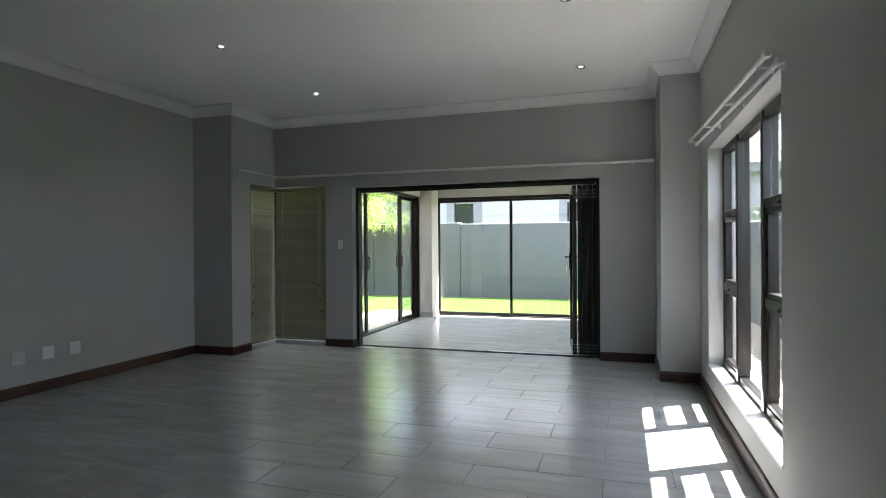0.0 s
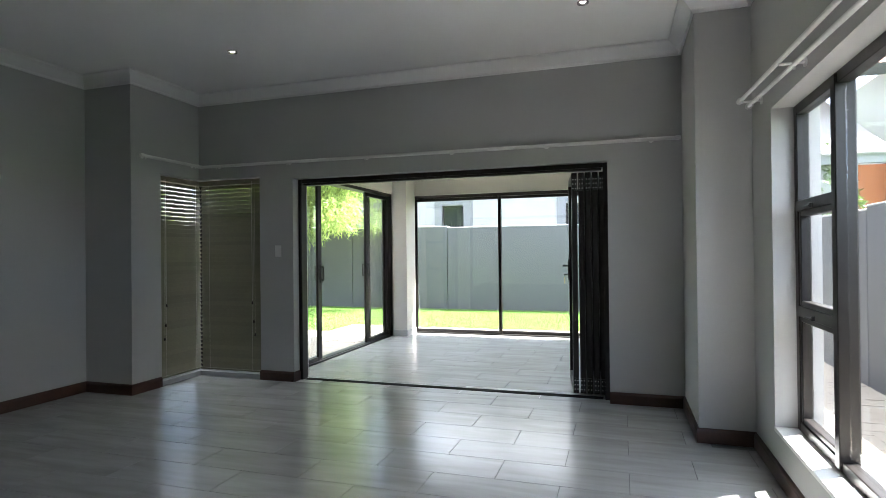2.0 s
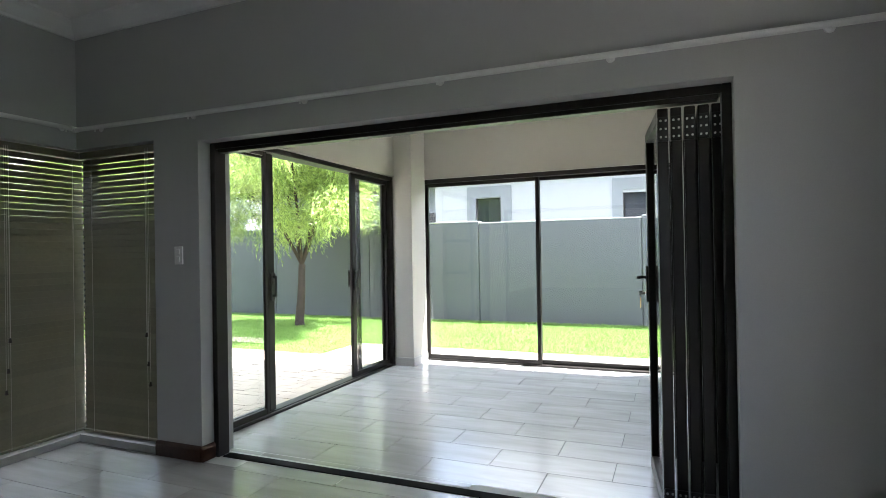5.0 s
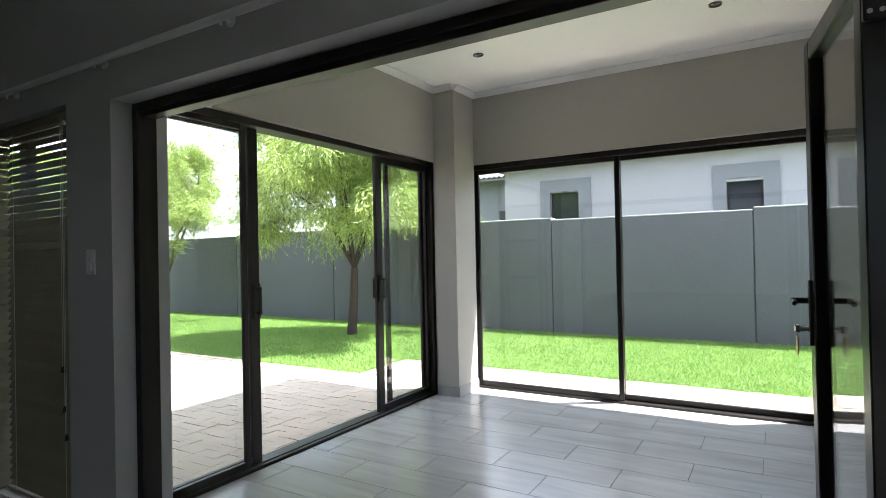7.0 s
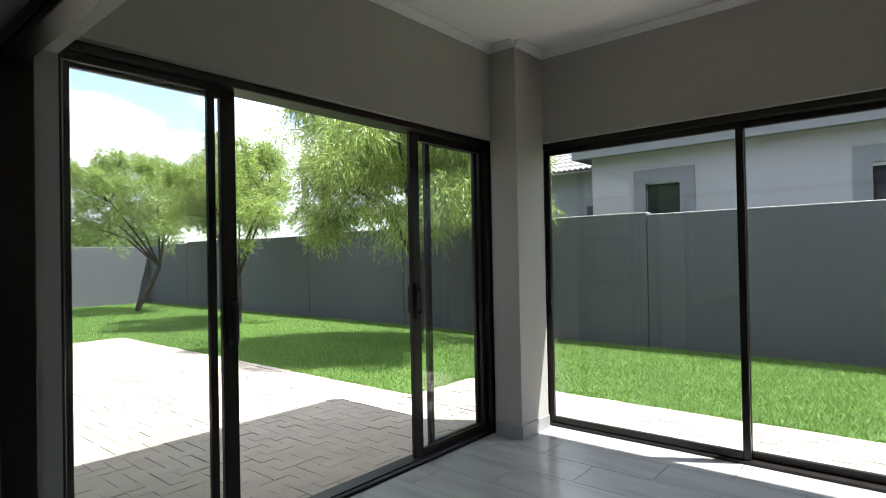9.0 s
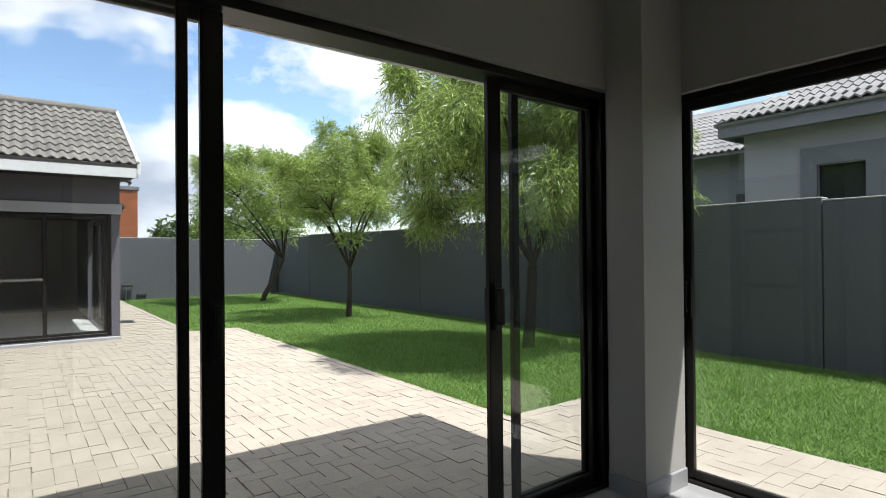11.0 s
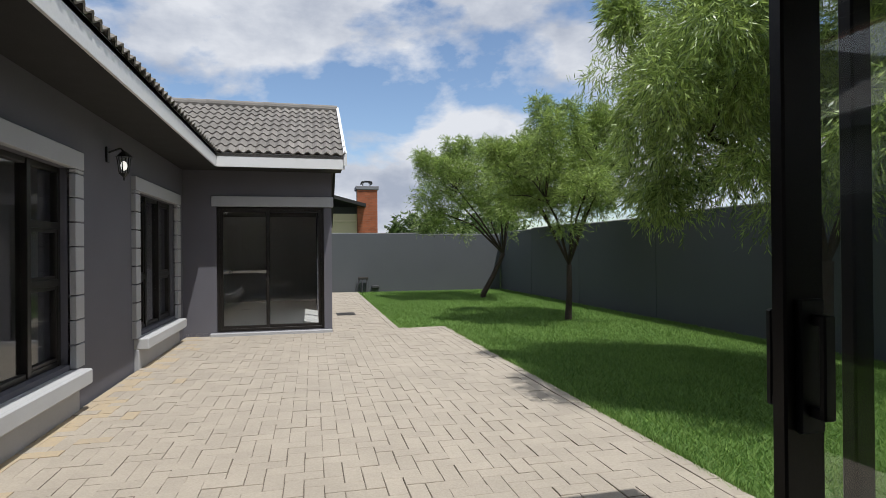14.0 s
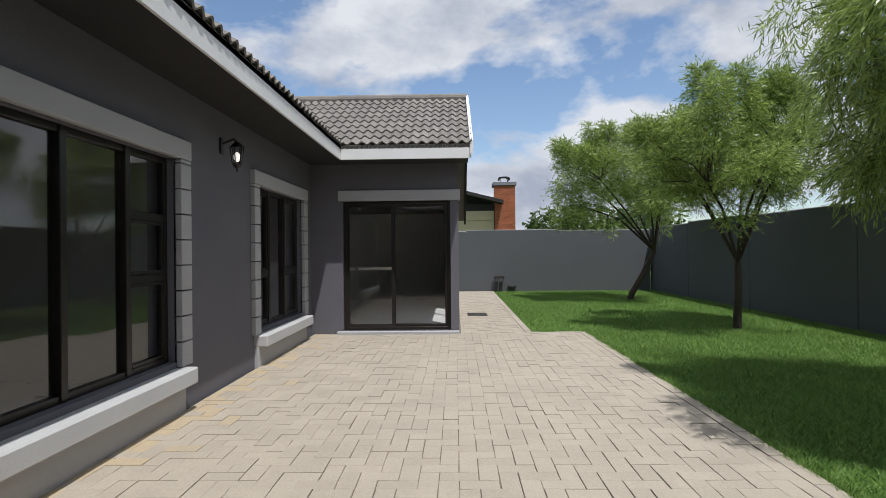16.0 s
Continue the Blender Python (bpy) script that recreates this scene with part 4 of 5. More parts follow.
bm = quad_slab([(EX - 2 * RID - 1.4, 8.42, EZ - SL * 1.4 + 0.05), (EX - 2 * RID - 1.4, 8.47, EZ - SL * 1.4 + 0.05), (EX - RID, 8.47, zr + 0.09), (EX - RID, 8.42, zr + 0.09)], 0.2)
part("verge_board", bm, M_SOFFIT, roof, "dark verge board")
up_w = Matrix.Rotation(radians(90), 4, "Z") @ Matrix.Rotation(slope_a, 4, "X")
up_m = Matrix.Rotation(radians(180), 4, "Z") @ Matrix.Rotation(slope_a, 4, "X")
step_h = 0.325 * math.cos(slope_a)
for k in range(9):
    h = step_h * k - 0.02
    for j in range(20):
        y = 8.30 - 0.297 * j
        if y > EY - max(h, 0) - 0.05:
            mesh_part("roof_tile", ME_TILE, roof, (EX - h, y, EZ + 0.02 + SL * h), up_w)
for k in range(4):
    h = step_h * k - 0.02
    for j in range(26):
        x = -4.2 - 0.297 * j
        if x > EX - h - 0.1:
            mesh_part("roof_tile", ME_TILE, roof, (x, EY - h, EZ + 0.02 + SL * h), up_m)
for j in range(12):
    bm = bmesh.new()
    tube(bm, (EX - RID, 8.44 - 0.36 * j, zr + 0.02), (EX - RID, 8.06 - 0.36 * j, zr + 0.035), 0.10, 0.09, seg=12)
    part("ridge_tile", bm, M_ROOF, roof)

roof2 = thing("roof_sunroom", (-1, 8, 2.7), "tiled roof over the sunroom with a deep eave", "roof", kind="structure")
part("fascia", boxes((-3.96, -3.93, 6.55, 10.33, 2.53, 2.74), (-3.93, 1.6, 10.30, 10.33, 2.53, 2.74), bevel=0.003), M_FASCIA, roof2, "white painted fascia board")
part("soffit", boxes((-3.93, -3.13, 6.55, 10.30, 2.56, 2.58), (-3.13, 1.6, 10.06, 10.30, 2.56, 2.58)), M_FASCIA, roof2, "pale soffit boarding")
part("decking", quad_slab([(-3.98, 10.35, 2.77), (-3.98, 6.66, 2.77), (-1.2, 6.66, 4.9), (-1.2, 10.35, 4.9)]), M_ROOF2, roof2)
part("decking", quad_slab([(-1.2, 10.35, 4.9), (-1.2, -4.0, 4.9), (1.62, -4.0, 3.36), (1.62, 10.35, 3.36)]), M_ROOF2, roof2)
part("decking", quad_slab([(-4.9, 6.4, 3.36), (-4.9, -4.0, 3.36), (-1.2, -4.0, 4.9), (-1.2, 6.4, 4.9)]), M_ROOF2, roof2)
part("gable", quad_slab([(-3.9, 10.06, 2.74), (1.6, 10.06, 2.74), (1.6, 10.06, 3.35), (-1.2, 10.06, 4.85)], 0.0001), M_RENDER, roof2)


# ---- trees ----
def leaf_cloud(centres, radii, n, rng, length=0.11, width=0.013, droop=0.75):
    """Narrow leaves set along short arching twigs round the given centres; an array of four-cornered leaves."""
    c, r, k = np.asarray(centres), np.asarray(radii), 9
    pick = rng.integers(0, len(c), n // k)
    m = len(pick)
    d = rng.normal(0, 1, (m, 3))
    d /= np.linalg.norm(d, axis=1)[:, None]
    start = c[pick] + d * (r[pick] * rng.uniform(0.1, 0.95, m) ** 0.7)[:, None]
    way = d * np.array([1, 1, 0.3]) * 0.7 + rng.normal(0, 0.35, (m, 3)) + np.array([0, 0, -droop]) * rng.uniform(0.1, 1.2, (m, 1))
    way /= np.linalg.norm(way, axis=1)[:, None] + 1e-6
    reach = length * rng.uniform(1.2, 2.8, m)
    s = np.tile(np.linspace(0.05, 1.0, k), m)[:, None]
    w, st, ln = np.repeat(way, k, 0), np.repeat(start, k, 0), np.repeat(reach, k)[:, None]
    p = st + w * ln * s + np.array([0, 0, -0.35]) * ln * s ** 2
    ax = w * 0.8 + rng.normal(0, 0.42, (len(p), 3)) + np.array([0, 0, -0.45]) * (0.3 + s * max(droop, 0.2))
    ax /= np.linalg.norm(ax, axis=1)[:, None]
    sd = np.cross(ax, rng.normal(0, 1, (len(p), 3)))
    sd /= np.linalg.norm(sd, axis=1)[:, None] + 1e-6
    ll = length * rng.uniform(0.65, 1.3, len(p))[:, None]
    wd = width * rng.uniform(0.7, 1.3, len(p))[:, None]
    return np.stack([p, p + ax * ll * 0.4 + sd * wd, p + ax * ll, p + ax * ll * 0.4 - sd * wd], 1)


def limb(bm, pts, r0, r1, seg=7):
    n = len(pts) - 1
    for i in range(n):
        ra, rb = r0 + (r1 - r0) * i / n, r0 + (r1 - r0) * (i + 1) / n
        tube(bm, pts[i], pts[i + 1], ra, rb, seg=seg, caps=False)


def tree(base, fork, rad, top, low, lean, leaves, seed, label, trunk_r=0.075, shift=(0, 0), leaf=(0.12, 0.010), droop=0.75, clumps=95, plumes=10):
    rng = np.random.default_rng(seed)
    t = thing("tree", base, label, "tree", "trees on the lawn")
    b = Vector(base)
    f = b + Vector((lean[0], lean[1], fork))
    bm = bmesh.new()
    mid = b.lerp(f, 0.5) + Vector((-lean[1] * 0.12 + 0.02, lean[0] * 0.12, 0))
    limb(bm, [b - Vector((0, 0, 0.06)), b + Vector((0, 0, 0.12)), mid, f], trunk_r * 1.25, trunk_r * 0.8, 9)
    part("trunk", bm, M_BARK, t, "dark rough trunk", smooth=True)
    cz = (top + low) / 2
    centres, radii, joints = [], [], []
    bl = bmesh.new()
    nl = 7
    for i in range(nl):
        a = 2 * math.pi * (i + rng.uniform(-0.25, 0.25)) / nl
        reach = rad * rng.uniform(0.6, 0.92)
        up = rng.uniform(0.15, 0.95)
        end = Vector((f.x + shift[0] + math.cos(a) * reach, f.y + shift[1] + math.sin(a) * reach, low + (top - low) * (0.25 + 0.55 * up)))
        m1 = f.lerp(end, 0.4) + Vector((0, 0, 0.28 * (1 - up) + 0.12))
        m2 = f.lerp(end, 0.75) + Vector((0, 0, 0.18))
        limb(bl, [f, m1, m2, end], trunk_r * 0.45, 0.010, 6)
        joints += [m1, m1.lerp(m2, 0.5), m2]
        for j in range(5):
            s = rng.uniform(0.35, 1.0)
            o = m1.lerp(end, s)
            e = o + Vector((rng.normal(0, 0.42), rng.normal(0, 0.42), rng.uniform(-0.15, 0.55))) * (rad / 2.2)
            limb(bl, [o, o.lerp(e, 0.5) + Vector((0, 0, 0.06)), e], 0.014, 0.005, 5)
            centres.append(e)
            radii.append(rng.uniform(0.26, 0.5) * rad / 2.2)
    for i in range(16):
        a, q = rng.uniform(0, 2 * math.pi), math.sqrt(rng.uniform(0, 0.75)) * rad
        e = Vector((f.x + shift[0] + math.cos(a) * q, f.y + shift[1] + math.sin(a) * q, top - rng.uniform(0.0, 0.55) - 0.75 * (q / rad) ** 2))
        g = min(joints, key=lambda p: (p - e).length)
        limb(bl, [g, g.lerp(e, 0.5) + Vector((rng.normal(0, 0.1), rng.normal(0, 0.1), 0.05)), e], trunk_r * 0.22, 0.006, 6)
        centres.append(e)
        radii.append(rng.uniform(0.3, 0.5) * max(rad, 1.6) / 2.2)
    for i in range(clumps):
        a = rng.uniform(0, 2 * math.pi)
        q = rad * math.sqrt(rng.uniform(0.08, 1.0)) * (0.92 + 0.16 * math.sin(3 * a + seed) + 0.1 * math.sin(5 * a + 2 * seed))
        dome = math.sqrt(max(0.0, 1 - min(1, (q / rad)) ** 2))
        zlo = low + (top - low) * rng.uniform(0.0, 0.16)
        z = zlo + (cz + (top - cz) * dome - zlo) * rng.uniform(0.05, 0.95) ** 0.8
        centres.append(Vector((f.x + shift[0] + math.cos(a) * q, f.y + shift[1] + math.sin(a) * q, z)))
        radii.append(rng.uniform(0.26, 0.52) * rad / 2.2)
    for i in range(plumes):
        a, q = rng.uniform(0, 2 * math.pi), rad * math.sqrt(rng.uniform(0.0, 0.9))
        e = Vector((f.x + shift[0] + math.cos(a) * q, f.y + shift[1] + math.sin(a) * q, cz + (top - cz) * math.sqrt(max(0.0, 1 - (q / rad) ** 2))))
        tip = e + Vector((math.cos(a) * 0.15, math.sin(a) * 0.15, rng.uniform(0.25, 0.6)))
        limb(bl, [min(joints, key=lambda p: (p - e).length), e, tip], 0.012, 0.004, 5)
        for k in range(4):
            centres.append(e.lerp(tip, k / 3))
            radii.append(0.2 - 0.035 * k)
    part("branchwork", bl, M_BARK, t, "dark spreading limbs", smooth=True)
    v = leaf_cloud([tuple(c) for c in centres], radii, leaves, rng, length=leaf[0], width=leaf[1], droop=droop)
    v = v - np.array(base)
    crown = new("crown", fast_mesh(v, 4, M_LEAF))
    crown.parent = t
    tagged(crown, "feathery crown of narrow drooping leaves")
    return t


tree((-6.9, 12.95, -0.11), 1.25, 1.8, 4.85, 1.38, (0.02, 0.08), 215000, 11, "slender karee tree with feathery crown on the lawn", 0.085, (0.3, -0.42), (0.10, 0.0068), 0.6, 112, 12)
tree((-12.47, 12.86, -0.11), 1.1, 1.5, 3.7, 1.45, (0.05, 0.0), 84000, 12, "slender upright karee tree on the lawn", 0.062, (0, -0.1), (0.095, 0.0068), -0.2, 36, 14)
tree((-17.95, 12.8, -0.11), 1.3, 1.7, 4.1, 1.45, (0.1, 0.6), 84000, 13, "leaning karee tree near the corner of the walls", 0.075, (0, -0.9), (0.10, 0.0072), -0.15, 40, 12)


def bush(at, rad, n, seed, label, mat=None, big=0.16):
    rng = np.random.default_rng(seed)
    t = thing("bush", at, label, "bush", "shrubs beyond the walls")
    c, r = [], []
    for i in range(34):
        d = Vector(rng.normal(0, 1, 3)).normalized() * rng.uniform(0.2, 1.0)
        c.append((d.x * rad[0], d.y * rad[1], rad[2] + d.z * rad[2]))
        r.append(0.3 * min(rad) + 0.12)
    bm = bmesh.new()
    for k in range(5):
        tube(bm, (at[0], at[1], at[2]), (at[0] + c[k][0] * 0.7, at[1] + c[k][1] * 0.7, at[2] + c[k][2]), 0.05, 0.015, seg=6)
    part("stems", bm, M_BARK, t)
    cr = new("foliage", fast_mesh(leaf_cloud(c, r, n, rng, big, big * 0.22, 0.2), 4, mat or M_LEAF2))
    cr.parent = t
    return t


# ---- beyond the walls ----
# cream house and brick chimney behind the west wall
ch = thing("neighbour_house", (-27.5, 7.5, -0.11), "cream plastered house with dark roof behind the garden wall", "house")
part("wall", boxes((-32, -27.1, 2.0, 9.85, -0.11, 2.95)), M_CREAM, ch)
part("cornice_band", boxes((-32, -27.05, 2.0, 9.86, 2.55, 2.65), bevel=0.01), M_CREAM, ch)
part("roof", quad_slab([(-26.4, 4.2, 4.9), (-33, 4.2, 4.9), (-33, 10.2, 3.35), (-26.4, 10.2, 3.35)], 0.14), M_SOFFIT, ch, "dark pitched roof")
part("eave_board", boxes((-33, -27.08, 8.0, 9.85, 2.96, 3.25)), M_SOFFIT, ch)
cm = thing("chimney", (-27.2, 10.3, -0.11), "orange-red brick chimney with a dark cap", "chimney")
part("core", boxes((-27.68, -26.92, 9.88, 10.72, -0.11, 4.0)), M_MORTAR, cm)
bm = bmesh.new()
for k in range(30):
    z = 1.75 + 0.075 * k
    for j in range(5):
        y0 = 9.86 + 0.225 * j - (0.112 if k % 2 else 0)
        a, b = max(y0, 9.86), min(y0 + 0.215, 10.74)
        if b - a > 0.03:
            box(bm, -26.92, -26.905, a, b, z, z + 0.065)
            if j < 4:
                box(bm, -27.68 + 0.19 * j, -27.68 + 0.19 * j + 0.18, 10.72, 10.735, z, z + 0.065)
bk = part("brickwork", bm, material("orange_brick_courses", (0.36, 0.115, 0.05), 0.85, var=0.15, scale=8, fine=60, bump=0.3, island=0.16), cm)
tagged(bk, kind="stuff")
part("cap", boxes((-27.75, -26.85, 9.80, 10.80, 4.0, 4.16), bevel=0.015), M_NTRIM, cm, "grey concrete cap")
bm = bmesh.new()
for s in (-1, 1):
    tube(bm, (-27.3, 10.3 + 0.16 * s, 4.16), (-27.3, 10.3 + 0.16 * s, 4.30), 0.02, seg=6)
for k in range(6):
    a0, a1 = math.pi * k / 6, math.pi * (k + 1) / 6
    y0, y1, z0, z1 = 10.3 + 0.24 * math.cos(a0), 10.3 + 0.24 * math.cos(a1), 4.28 + 0.12 * math.sin(a0), 4.28 + 0.12 * math.sin(a1)
    box(bm, -27.5, -27.1, min(y0, y1) - 0.01, max(y0, y1) + 0.01, min(z0, z1), max(z0, z1) + 0.015)
part("cowl", bm, M_SOFFIT, cm, "dark curved metal cowl")
for k, (y, x, rr, h) in enumerate(((11.5, -26.0, 0.8, 1.45), (12.7, -25.6, 1.1, 1.6), (14.6, -26.0, 1.4, 1.55), (17.0, -27.0, 1.8, 1.7))):
    bush((x, y, -0.11), (rr, rr, h), 7000, 30 + k, "olive-green shrubs rising behind the wall", big=0.2)
fh = thing("neighbour_house", (-60, 26, -0.11), "small white gabled house far off", "house")
part("wall", boxes((-63, -58, 24.5, 28.5, -0.11, 4.4)), M_NWALL, fh)
part("roof", quad_slab([(-57.6, 24.0, 4.2), (-57.6, 26.5, 6.0), (-63.4, 26.5, 6.0), (-63.4, 24.0, 4.2)], 0.2), M_NTRIM, fh)
part("roof", quad_slab([(-57.6, 29.0, 4.2), (-57.6, 26.5, 6.0), (-63.4, 26.5, 6.0), (-63.4, 29.0, 4.2)], 0.2), M_NTRIM, fh)
part("gable", quad_slab([(-58.0, 24.5, 4.3), (-58.0, 28.5, 4.3), (-58.0, 26.5, 5.8)], 0.001), M_NWALL, fh)

# house behind the north wall
nh = thing("neighbour_house", (-1.5, 19, -0.11), "lilac-grey plastered house with grey tiled roof", "house")
NY = 17.2
ob = wall("wall", "x", NY, 0.25, -5.68, 6.0, -0.11, 3.6, [(-4.54, -3.88, 1.6, 2.70), (-0.93, -0.30, 1.6, 2.66)], M_NWALL, "")
for key in ("label", "category", "kind"):
    if key in ob:
        del ob[key]
ob.parent, ob.matrix_basis = nh, Matrix.Translation((1.5, -19, 0.11))
part("wall", boxes((-5.68, -5.43, NY + 0.25, 24, -0.11, 3.6)), M_NWALL, nh)
# Darker grey than the front wall stands in for the recess's shade.
part("wall", boxes((-13, -5.69, 19.4, 19.65, -0.11, 3.5)), M_NTRIM, nh, "recessed wall, shade put in as darker grey")
for a, b in ((-4.54, -3.88), (-0.93, -0.30)):
    sr = part("window_surround", boxes((a - 0.24, a, NY - 0.03, NY + 0.04, 1.4, 3.0), (b, b + 0.28, NY - 0.03, NY + 0.04, 1.4, 3.0), (a, b, NY - 0.03, NY + 0.04, 2.72, 3.0)), M_NTRIM, nh, "darker grey plaster surround")
    wn2 = part("window", rect_frame("x", NY + 0.08, NY + 0.13, a, b, 1.6, 2.72, 0.04), M_ALU, nh)
    part("pane", boxes((a + 0.03, b - 0.03, NY + 0.10, NY + 0.11, 1.63, 2.69)), M_NDARK, wn2, "dark glass pane")
part("window", boxes((-6.85, -6.40, 19.36, 19.40, 1.9, 2.55)), M_NDARK, nh, "dark window in the recess")
part("fascia", boxes((-5.95, 6.5, 16.80, 16.85, 3.32, 3.56)), M_NTRIM, nh, "blue-grey fascia board")
part("soffit", boxes((-5.9, 6.5, 16.85, NY, 3.36, 3.40)), M_NTRIM, nh)
part("fascia", boxes((-5.95, -5.90, 16.85, 19.4, 3.32, 3.56)), M_NTRIM, nh)
part("roof", quad_slab([(-6.0, 16.75, 3.57), (6.6, 16.75, 3.57), (6.6, 21.75, 6.07), (-1.0, 21.75, 6.07)]), M_ROOF2, nh)
part("roof", quad_slab([(-6.0, 16.75, 3.57), (-6.0, 26.75, 3.57), (-1.0, 21.75, 6.07)]), M_ROOF2, nh)
part("roof", quad_slab([(-14, 18.9, 3.42), (-5.7, 18.9, 3.42), (-5.7, 22.7, 5.32), (-14, 22.7, 5.32)]), M_ROOF2, nh)


def tile_sheet(x0, x1, y, z, slope, courses, cut):
    """Rows of wave tiles joined in one mesh, stepping up from an eave that runs along x."""
    bm = bmesh.new()
    for k in range(courses):
        h = 0.30 * k - 0.05
        xs = x0 + max(h, 0) * cut
        while xs < x1:
            rows = []
            for v, lift in ((0.0, 0.03), (0.36, 0.0)):
                rows.append([bm.verts.new((xs + 0.3 * i / 8, y + (h + v) * 1.0, z + slope * (h + v) + lift + 0.026 * math.cos(math.pi * i / 2))) for i in range(9)])
            low = [bm.verts.new((p.co.x, p.co.y + 0.003, p.co.z - 0.03)) for p in rows[0]]
            for i in range(8):
                bm.faces.new((rows[0][i], rows[0][i + 1], rows[1][i + 1], rows[1][i]))
                bm.faces.new((low[i], low[i + 1], rows[0][i + 1], rows[0][i]))
            xs += 0.3
    return bm


tagged(part("roof_tiles", tile_sheet(-5.97, 3.0, 16.75, 3.61, 0.5, 14, 1.0), M_ROOF2, nh, "grey concrete roof tiles"), kind="stuff")
tagged(part("roof_tiles", tile_sheet(-12, -5.8, 18.9, 3.46, 0.5, 11, 0.0), M_ROOF2, nh, "grey concrete roof tiles"), kind="stuff")

# east neighbour beyond the side yard
eh = thing("neighbour_house", (11, 20, -0.11), "pale two-storey house with red-brown panel beyond the side wall", "house")
part("wall", boxes((7.5, 15, 19.0, 30, -0.11, 6.2)), M_NWALL, eh)
part("brick_panel", boxes((6.4, 7.5, 19.4, 28, -0.11, 3.6)), M_BRICK, eh, "red-brown brick bay")
part("roof", quad_slab([(6.0, 18.3, 6.0), (16, 18.3, 6.0), (16, 25, 8.4), (6.0, 25, 8.4)], 0.2), M_BRICK, eh, "red-brown roof")
part("eave", boxes((6.0, 16, 18.25, 18.32, 5.75, 6.05)), M_SOFFIT, eh)
wn3 = part("window", rect_frame("x", 18.93, 19.0, 8.4, 9.7, 3.6, 5.0, 0.06), M_ALU, eh)
part("pane", boxes((8.46, 9.64, 18.95, 18.96, 3.66, 4.94)), M_NDARK, wn3, "dark glass pane")
for k, (x, y, rr, h) in enumerate(((4.6, 15.8, 0.9, 1.5), (5.6, 13.0, 1.0, 1.35), (4.4, 10.2, 0.6, 1.15), (5.0, 18.0, 1.1, 2.2))):
    bush((x, y, -0.11), (rr, rr, h), 6000, 50 + k, "dense green garden shrub behind the side wall", big=0.13)

# ---- small things outside ----
dc = thing("drain_cover", (-14.6, 8.62, G), "dark square cast-iron drain cover in the path", "drain cover")
part("rim", boxes((-14.86, -14.34, 8.42, 8.82, G - 0.01, G + 0.006), bevel=0.002), M_IRON, dc)
part("lid", boxes((-14.82, -14.38, 8.46, 8.78, G + 0.006, G + 0.012), bevel=0.002), M_IRON, dc)
gt = thing("garden_tap", (-21.25, 9.5, -0.1), "dark pipe stand with garden tap by the wall", "tap")
for y0, y1 in ((9.34, 9.48), (9.54, 9.57), (9.68, 9.72)):
    bm = bmesh.new()
    limb(bm, [Vector((-21.2, y0, -0.1)), Vector((-21.22, y0 * 0.4 + y1 * 0.6, 0.24)), Vector((-21.25, y1, 0.36))], 0.026, 0.022, 8)
    part("pipe", bm, M_PIPE, gt)
part("crosspiece", boxes((-21.3, -21.2, 9.42, 9.76, 0.34, 0.42), bevel=0.01), M_IRON, gt)
vb = thing("valve_box", (-21.34, 10.0, 0.02), "small black valve box on the garden wall", "valve box")
part("body", boxes((-21.40, -21.30, 9.88, 10.14, 0.02, 0.12), bevel=0.01), M_BLACK, vb)
part("lid", boxes((-21.30, -21.29, 9.90, 10.12, 0.035, 0.105), bevel=0.003), M_PIPE, vb)


# ---- floor tiles ----
TW, TH = 0.747, 0.305
CACHE = {}


def flat_piece(w, d, h, mat, gap, chamfer):
    """A slab with a chamfered top edge, its top at 0; shared by all of one size."""
    key = (round(w, 3), round(d, 3), mat.name)
    if key not in CACHE:
        bm = bmesh.new()
        a, b, c = w / 2 - gap, d / 2 - gap, chamfer
        lo = [bm.verts.new((x, y, -h)) for x, y in ((-a, -b), (a, -b), (a, b), (-a, b))]
        mi = [bm.verts.new((x, y, -c)) for x, y in ((-a, -b), (a, -b), (a, b), (-a, b))]
        hi = [bm.verts.new((x, y, 0)) for x, y in ((-a + c, -b + c), (a - c, -b + c), (a - c, b - c), (-a + c, b - c))]
        for i in range(4):
            j = (i + 1) % 4
            bm.faces.new((lo[i], lo[j], mi[j], mi[i]))
            bm.faces.new((mi[i], mi[j], hi[j], hi[i]))
        bm.faces.new(hi)
        CACHE[key] = finish(bm, mat)
    return CACHE[key]


ZONES = ((XL, XR, YB, 5.535), (-4.0, 1.0, 5.535, 6.64), (SX0 - 0.11, SX1 - 0.09, 6.70, 10.1))
far_tiles = bmesh.new()
for k in range(-34, 15):
    y0 = 6.145 + TH * k
    for j in range(-8, 5):
        x0 = -0.655 + TW * j + (TW / 2 if k % 2 else 0)
        for zx0, zx1, zy0, zy1 in ZONES:
            a, b, c, d = max(x0, zx0), min(x0 + TW, zx1), max(y0, zy0), min(y0 + TH, zy1)
            if b - a < 0.02 or d - c < 0.02:
                continue
            if y0 > 1.4:
                mesh_part("tile", flat_piece(b - a, d - c, 0.006, M_TILE, 0.0018, 0.0004), floor, ((a + b) / 2, (c + d) / 2, random.uniform(-0.0004, 0.0004)))
            else:
                box(far_tiles, a + 0.0016, b - 0.0016, c + 0.0016, d - 0.0016, -0.006, 0.0)
tagged(part("tiles_behind", far_tiles, M_TILE, floor), kind="stuff")

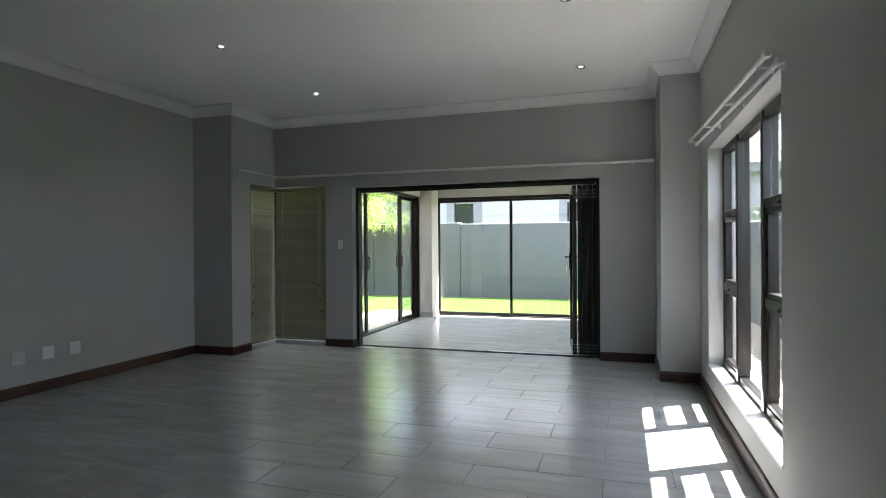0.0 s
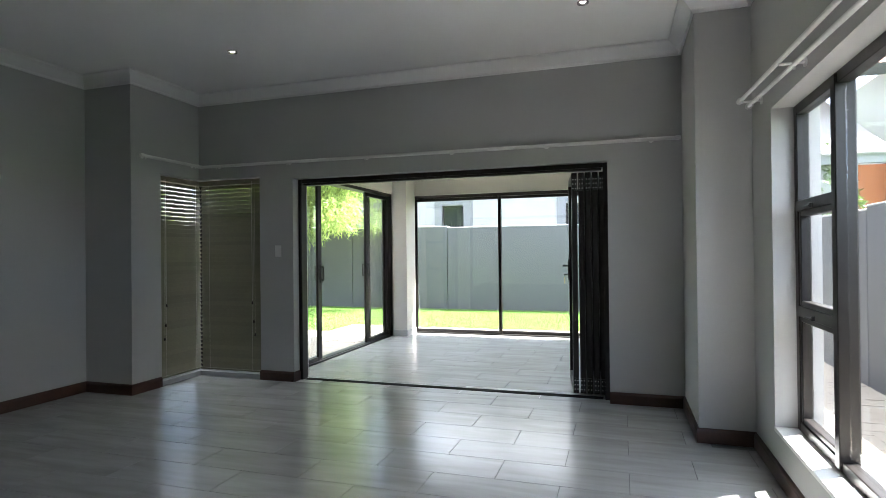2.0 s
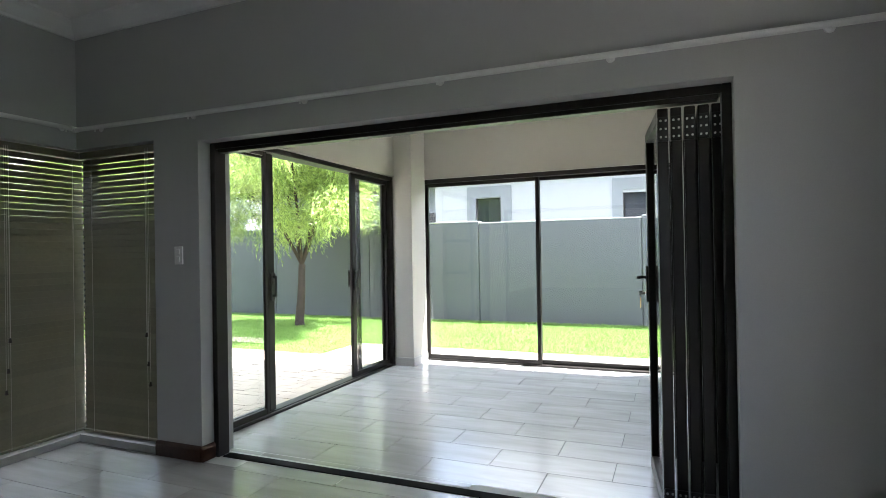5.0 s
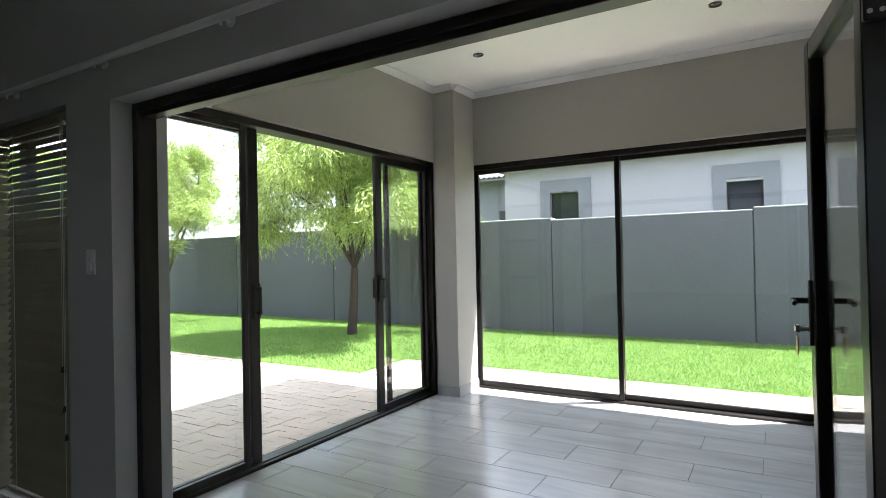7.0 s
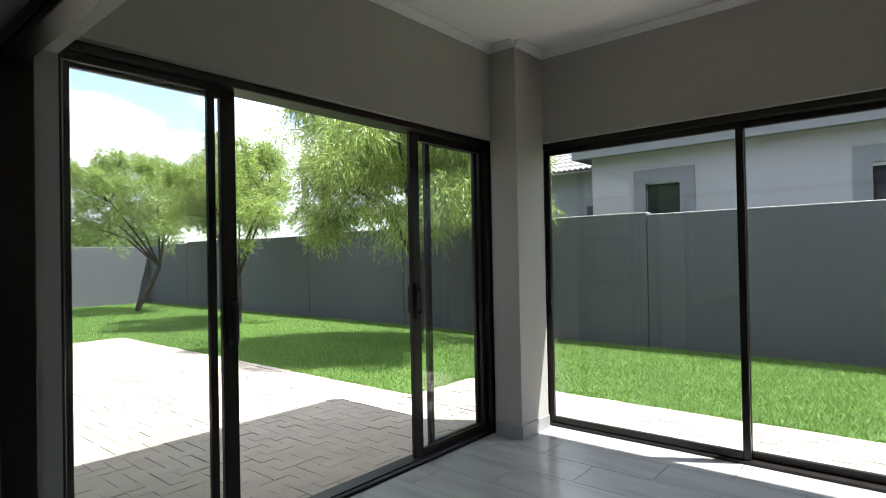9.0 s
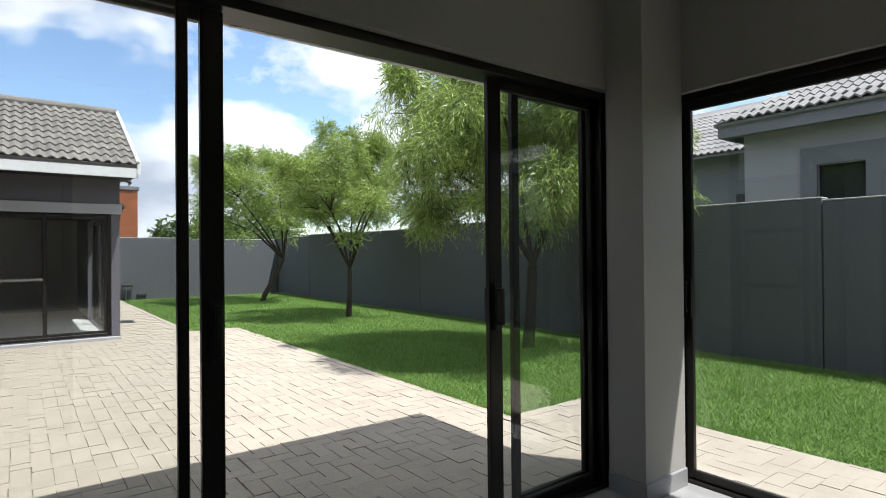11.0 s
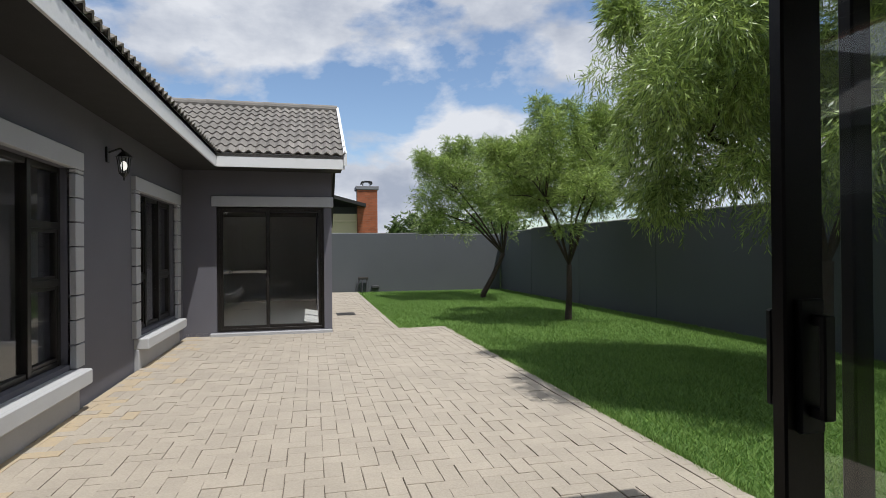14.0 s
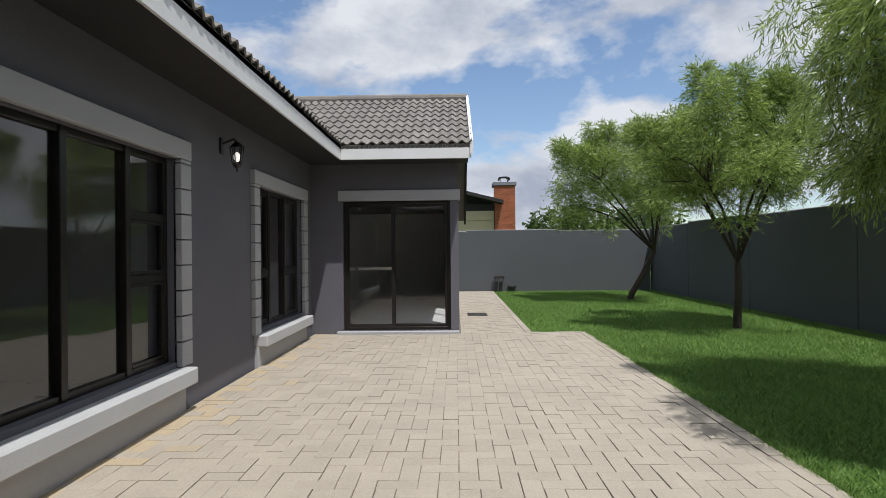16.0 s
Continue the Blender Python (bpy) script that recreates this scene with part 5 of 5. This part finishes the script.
# ---- pavers ----
PW = 0.1155
AREAS = ((-11.95, -3.13, 5.92, 10.145), (-21.3, -11.95, 8.26, 9.29), (-4.5, 2.9, 10.28, 11.25), (-3.1, 2.9, 10.07, 10.28), (-4.5, -3.1, 10.148, 10.278), (1.55, 2.9, -1.5, 10.06))
rest, stained = bmesh.new(), bmesh.new()
for ax0, ax1, ay0, ay1 in AREAS:
    for i in range(int(ax0 / PW) - 3, int(ax1 / PW) + 3):
        for j in range(int(ay0 / PW) - 3, int(ay1 / PW) + 3):
            s = (i - j) % 4
            if s not in (0, 3):
                continue
            x0, y0 = i * PW, j * PW
            x1, y1 = (x0 + 2 * PW, y0 + PW) if s == 0 else (x0 + PW, y0 + 2 * PW)
            a, b, c, d = max(x0, ax0), min(x1, ax1), max(y0, ay0), min(y1, ay1)
            if b - a < 0.03 or d - c < 0.03:
                continue
            cx, cy = (a + b) / 2, (c + d) / 2
            dz, tilt = random.uniform(-0.003, 0.003), pose(0, 0, 0, random.uniform(-0.6, 0.6), random.uniform(-0.5, 0.5), random.uniform(-0.6, 0.6))
            gy, gx = random.choice((0.0006, 0.0012, 0.0022, 0.0036)), random.choice((0.0002, 0.0004, 0.0006, 0.0018))
            if ax0 == -11.95 and -7.5 < cx < -4.2 and 7.4 < cy < 9.75:
                mesh_part("paver", flat_piece(round(b - a - 2 * gx, 3), round(d - c - 2 * gy, 3), 0.03, M_PAVER, 0.0002, 0.0025), paving, (cx, cy, G + dz), tilt)
            else:
                box(stained if ax0 == -11.95 and cy < 5.92 + abs(random.gauss(0.1, 0.22)) else rest, a + gx, b - gx, c + gy, d - gy, G - 0.03, G + dz)
for x0, x1, y0, y1, along in ((-11.95, -4.5, 10.15, 10.26, "x"), (-12.06, -11.955, 9.30, 10.26, "y"), (-21.3, -12.07, 9.295, 9.40, "x")):
    u, end = (x0, x1) if along == "x" else (y0, y1)
    while u < end - 0.05:
        v, g, dz = min(u + 0.222, end), random.uniform(0.001, 0.004), random.uniform(-0.003, 0.004)
        lim = (u + g, v - g, y0 + 0.003, y1 - random.uniform(0, 0.006)) if along == "x" else (x0 + 0.003, x1 - 0.002, u + g, v - g)
        if along == "x" and -7.5 < u < -4.5:
            mesh_part("paver", flat_piece(round(lim[1] - lim[0], 3), round(lim[3] - lim[2], 3), 0.03, M_PAVER, 0.0002, 0.0025), paving, ((lim[0] + lim[1]) / 2, (lim[2] + lim[3]) / 2, G + dz))
        else:
            box(rest, *lim, G - 0.03, G + dz)
        u = v
tagged(part("pavers_further", rest, M_PAVER2, paving), kind="stuff")
tagged(part("pavers_stained", stained, M_PAVER3, paving, "pavers stained by ochre soil"), kind="stuff")
